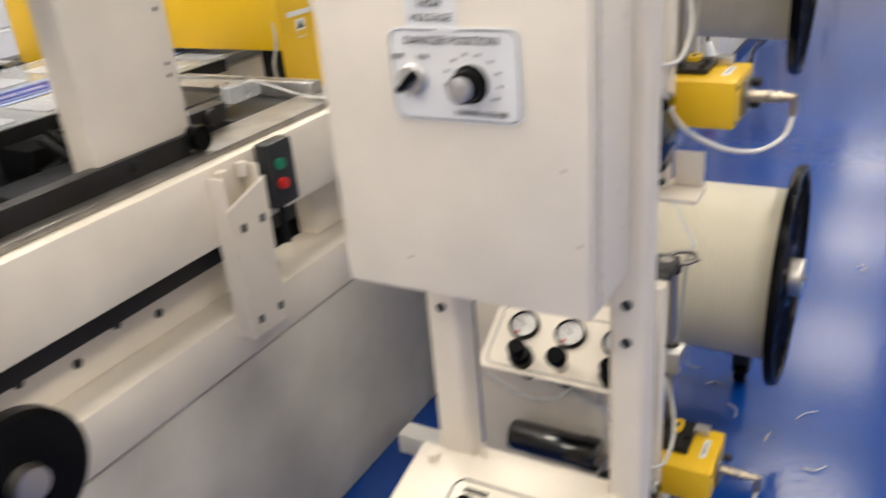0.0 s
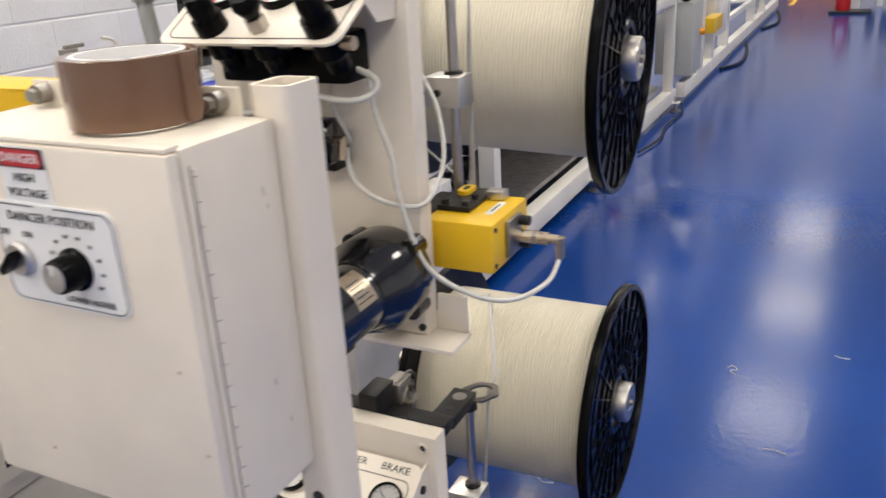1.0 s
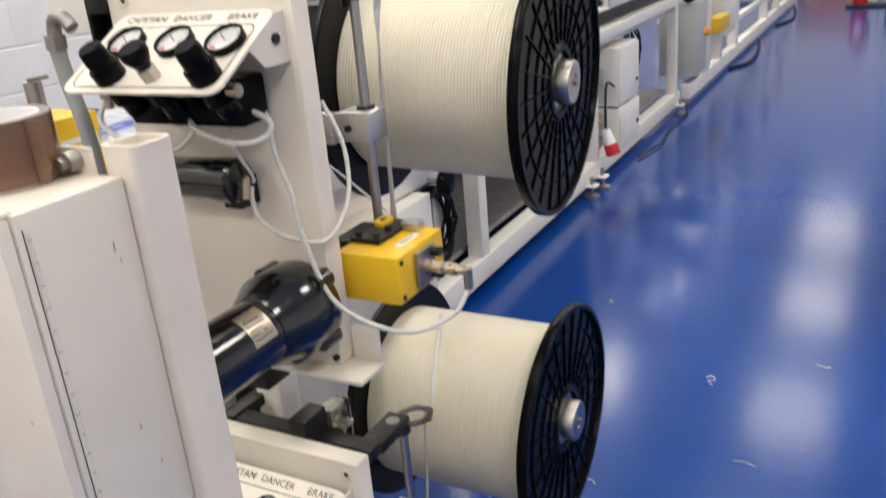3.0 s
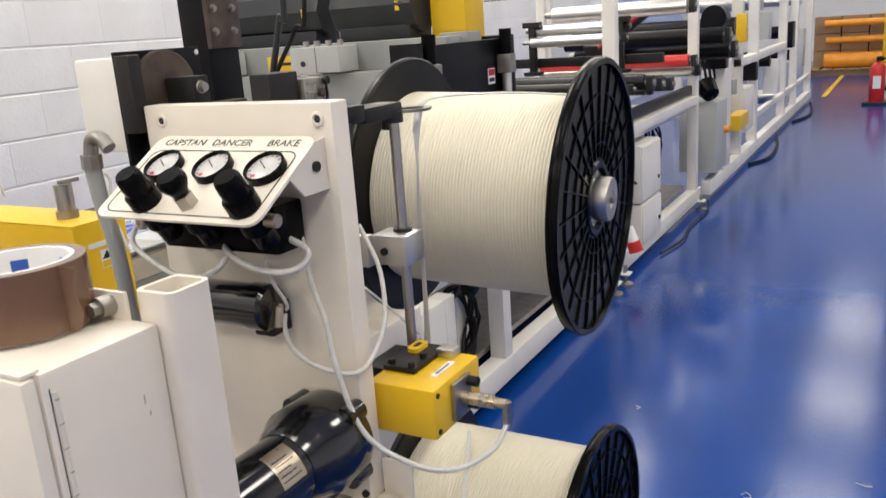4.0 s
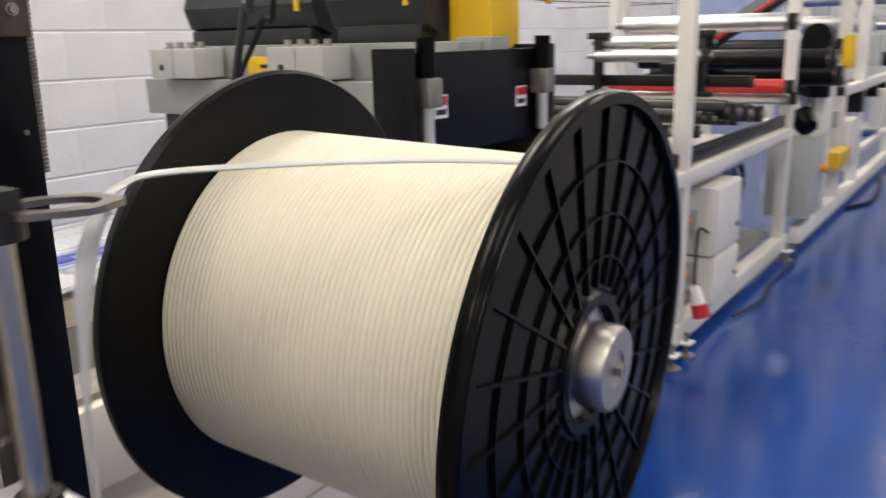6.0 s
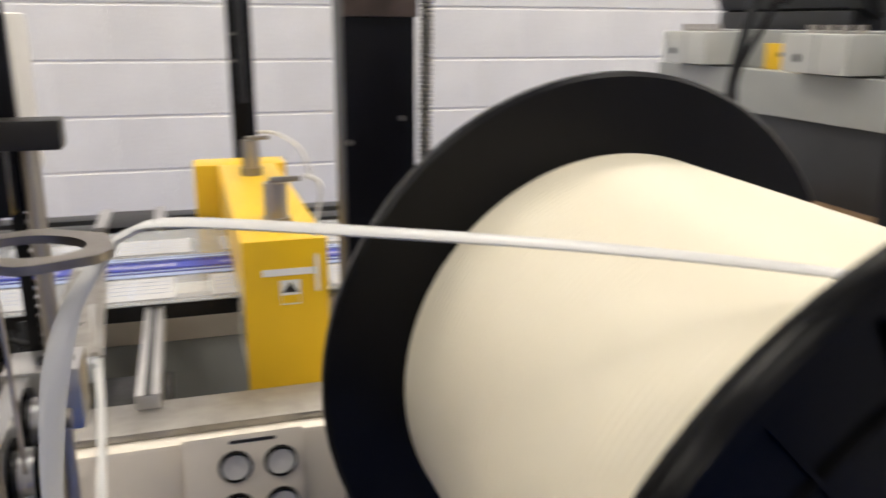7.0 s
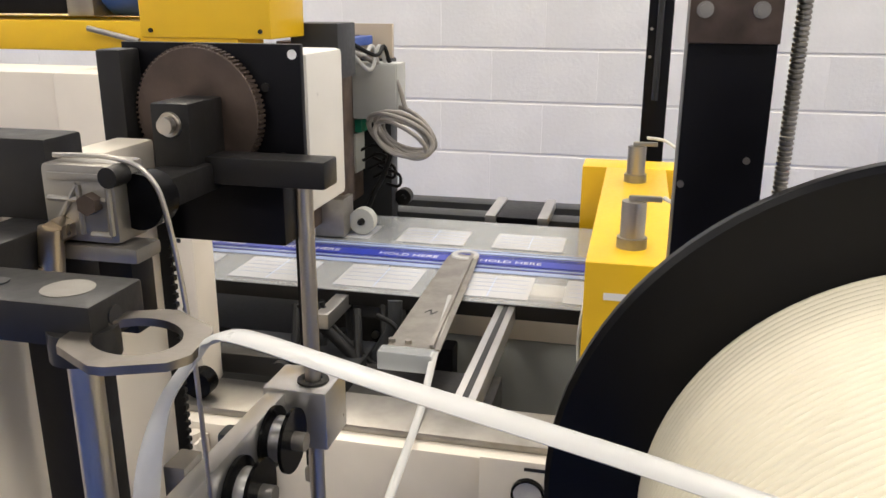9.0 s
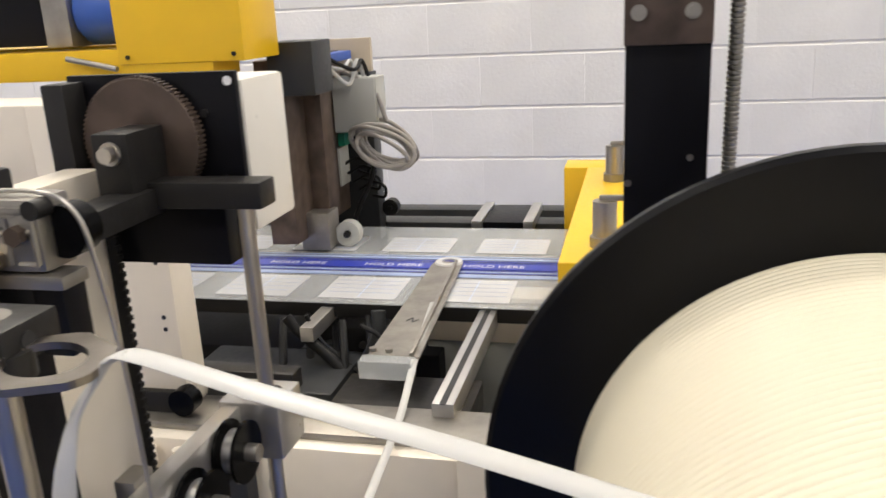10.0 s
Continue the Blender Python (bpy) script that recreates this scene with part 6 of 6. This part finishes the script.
def extinguisher():
    t = thing("fire_extinguisher", "red fire extinguisher standing on a trolley base", "fire extinguisher", at=(-0.07, 11.0, 0))
    part("cylinder", lathe(B(), [(0.03, 0.0005), (0.03, 0.075), (0.04, 0.08), (0.40, 0.08), (0.44, 0.06), (0.46, 0.025), (0.48, 0.025), (0.48, 0.0005)], (0, 0, 0), (0, 0, 1), 32), RED, t)
    part("valve", box(B(), -0.02, 0.05, -0.02, 0.02, 0.48, 0.53, 0.004), BLACK, t)
    part("hose", pipe(B(), [(0.04, 0, 0.51), (0.10, 0, 0.48), (0.105, 0, 0.3), (0.09, 0, 0.15)], 0.012), BLACK, t)
    part("label", box(B(), -0.04, 0.04, -0.082, -0.080, 0.18, 0.32), LABEL, t)
    part("base", box(B(), -0.14, 0.30, -0.14, 0.14, 0.0, 0.03, 0.005), DARK_GREY, t)


extinguisher()


def sign_post():
    t = thing("marker_post", "white post with a red band by the aisle", "post", at=(0.05, 11.4, 0))
    part("post", box(B(), -0.05, 0.05, -0.05, 0.05, 0.0, 1.5, 0.004), WHITE_FRAME, t)
    part("red_band", box(B(), -0.052, 0.052, -0.052, 0.052, 1.30, 1.40, 0.002), RED, t)


sign_post()


def side_machine():
    t = thing("aisle_cabinet", "white steel cabinet across the aisle with a knob", "cabinet", at=(0.445, 2.68, 0))
    part("case", box(B(), 0.0, 0.5, 0.0, 0.9, 0.02, 1.0, 0.006), WHITE_FRAME, t)
    part("plinth", box(B(), 0.03, 0.47, 0.03, 0.87, 0.0, 0.02), BLACK, t)
    part("knob", rod(B(), (-0.035, 0.03, 0.18), (0.0, 0.03, 0.18), 0.022, seg=18), DULL_STEEL, t)
    part("knob_grip", rod(B(), (-0.05, 0.03, 0.18), (-0.035, 0.03, 0.18), 0.028, seg=18), BLACK_PLASTIC, t)


side_machine()


def pull_cord():
    t = thing("pull_cord", "thin safety pull cord with an orange toggle along the wall", "safety cord", at=(-2.2, 5.02, 1.355))
    part("cord", pipe(B(), [(0, -1.0, 0.03), (0, 0.4, 0.0), (0, 2.4, 0.03)], 0.003, 6), CABLE, t)
    part("toggle", lathe(B(), [(-0.03, 0.0005), (-0.028, 0.014), (0.0, 0.019), (0.028, 0.014), (0.03, 0.0005)], (0, 0.325, 0.0), (0, 1, 0), 20), ORANGE, t, "orange plastic toggle")
    for y in (-1.0, 2.4):
        part("wall_hook", rod(B(), (-1.001, y, 0.03), (0.004, y, 0.03), 0.006, seg=8), DULL_STEEL, t)


pull_cord()


def packing_bench():
    t = thing("packing_bench", "white framed packing bench across the aisle", "bench", at=(0.28, 11.7, 0))
    for x in (0.0, 0.8):
        for y in (0.0, 1.4):
            part("leg", box(B(), x, x + 0.06, y, y + 0.06, 0.0, 1.05, 0.004), WHITE_FRAME, t)
    part("top_rail", box(B(), -0.02, 0.88, -0.02, 1.48, 1.051, 1.10, 0.004), WHITE_FRAME, t)
    part("drive_box", box(B(), -0.10, 0.5, 0.10, 0.5, 0.12, 0.42, 0.01), DARK_GREY, t, "dark drive box")
    part("lower_rail", box(B(), 0.061, 0.799, 0.0, 0.05, 0.46, 0.52, 0.003), WHITE_FRAME, t)
    part("roller", rod(B(), (0.061, 0.20, 0.70), (0.799, 0.20, 0.70), 0.06, seg=24), ALU, t)
    part("yellow_cover", box(B(), 0.061, 0.22, 0.02, 0.20, 0.80, 0.90, 0.004), YELLOW, t)


packing_bench()

# ---- floor markings and scraps ----
line = B()
box(line, -0.72, -0.66, 11.9, 15.2, 0.0015, 0.004)
structure("floor_line", line, YELLOW, "yellow painted line on the blue floor", "floor marking")


def scraps():
    random.seed(5)
    spots = [(-0.035, 2.233), (-0.33, 1.62), (-0.27, 1.56), (-0.22, 1.48), (-0.14, 1.42), (-0.30, 1.40), (-0.08, 1.52), (-0.05, 1.36), (-0.42, 2.62), (-0.19, 1.72), (0.10, 1.9), (0.22, 2.4), (-0.38, 1.75), (-0.24, 1.32)]
    for k, (x, y) in enumerate(spots):
        a = random.uniform(0, 3.1)
        l = random.uniform(0.010, 0.026)
        c, s = math.cos(a), math.sin(a)
        bend = random.uniform(-0.012, 0.012)
        pts = [(x - c * l, y - s * l, 0.003), (x - s * bend, y + c * bend, 0.003), (x + c * l, y + s * l, 0.003)]
        if k == 0:
            pts = [(x - 0.012, y + 0.01, 0.003), (x, y + 0.022, 0.004), (x + 0.012, y + 0.005, 0.003), (x - 0.004, y - 0.006, 0.004), (x + 0.010, y - 0.022, 0.003)]
        tagged(part("tape_scrap", pipe(B(), pts, 0.0011, 6, 5), STRAND), "short offcut of white tape on the blue floor", "tape scrap", "tape offcuts on the floor")


scraps()


# ---- wall blocks ----
def block_mesh(w, h, d=0.010):
    bm = slab(B(), [(0, 0), (d - 0.002, 0), (d, 0.003), (d, h - 0.003), (d - 0.002, h), (0, h)], w, Matrix(((1, 0, 0, 0), (0, 0, 1, 0), (0, 1, 0, 0), (0, 0, 0, 1))))
    bmesh.ops.recalc_face_normals(bm, faces=bm.faces)
    me = bpy.data.meshes.new("wall_block")
    bm.to_mesh(me)
    bm.free()
    me.materials.append(BLOCK)
    return me


COURSE, LENGTH, JOINT, BUTT = 0.2, 0.4, 0.008, 0.0007
whole = block_mesh(LENGTH - BUTT, COURSE - JOINT)
rest = []
for row in range(24):
    z = 0.024 + row * COURSE - COURSE
    y = -5.0 + (0.17 if row % 2 else -0.03)
    while y < NORTH - 0.3:
        near = -0.6 < y < 7.2 and 2 < row < 12
        if z > 0 and z < ROOF - 0.2:
            if near:
                ob = new("wall_block", whole)
                ob.parent = wall_west
                ob.location = (WEST - 0.0125, y, z)
            else:
                rest.append((y, z))
        y += LENGTH
v, f = [], []
for y, z in rest:
    b = len(v)
    w, h = LENGTH - BUTT, COURSE - JOINT
    v += [(WEST - 0.0025, y + 0.0008, z + 0.003), (WEST - 0.0025, y + w - 0.0008, z + 0.003), (WEST - 0.0025, y + w - 0.0008, z + h - 0.003), (WEST - 0.0025, y + 0.0008, z + h - 0.003),
          (WEST - 0.007, y, z), (WEST - 0.007, y + w, z), (WEST - 0.007, y + w, z + h), (WEST - 0.007, y, z + h)]
    f += [(b, b + 1, b + 2, b + 3), (b + 4, b + 5, b + 1, b), (b + 5, b + 6, b + 2, b + 1), (b + 6, b + 7, b + 3, b + 2), (b + 7, b + 4, b, b + 3)]
me = bpy.data.meshes.new("far_blocks")
me.from_pydata(v, [], f)
me.materials.append(BLOCK)
far_blocks = new("far_blocks", me)
far_blocks.parent = wall_west
far_blocks["kind"] = "stuff"


def motions():
    """The film is drawn on by one bag, 0.19 m, every 0.9 s and rests in between."""
    rows, y = [(0.0, pose(-1.42, 0.0, 0.7482))], 0.0
    for k in range(11):
        t = 0.38 + 0.9 * k
        rows.append((t, pose(-1.42, y, 0.7482)))
        y -= 0.19
        rows.append((t + 0.24, pose(-1.42, y, 0.7482)))
    rows.append((10.0, pose(-1.42, y, 0.7482)))
    walk(film_print, rows)


motions()
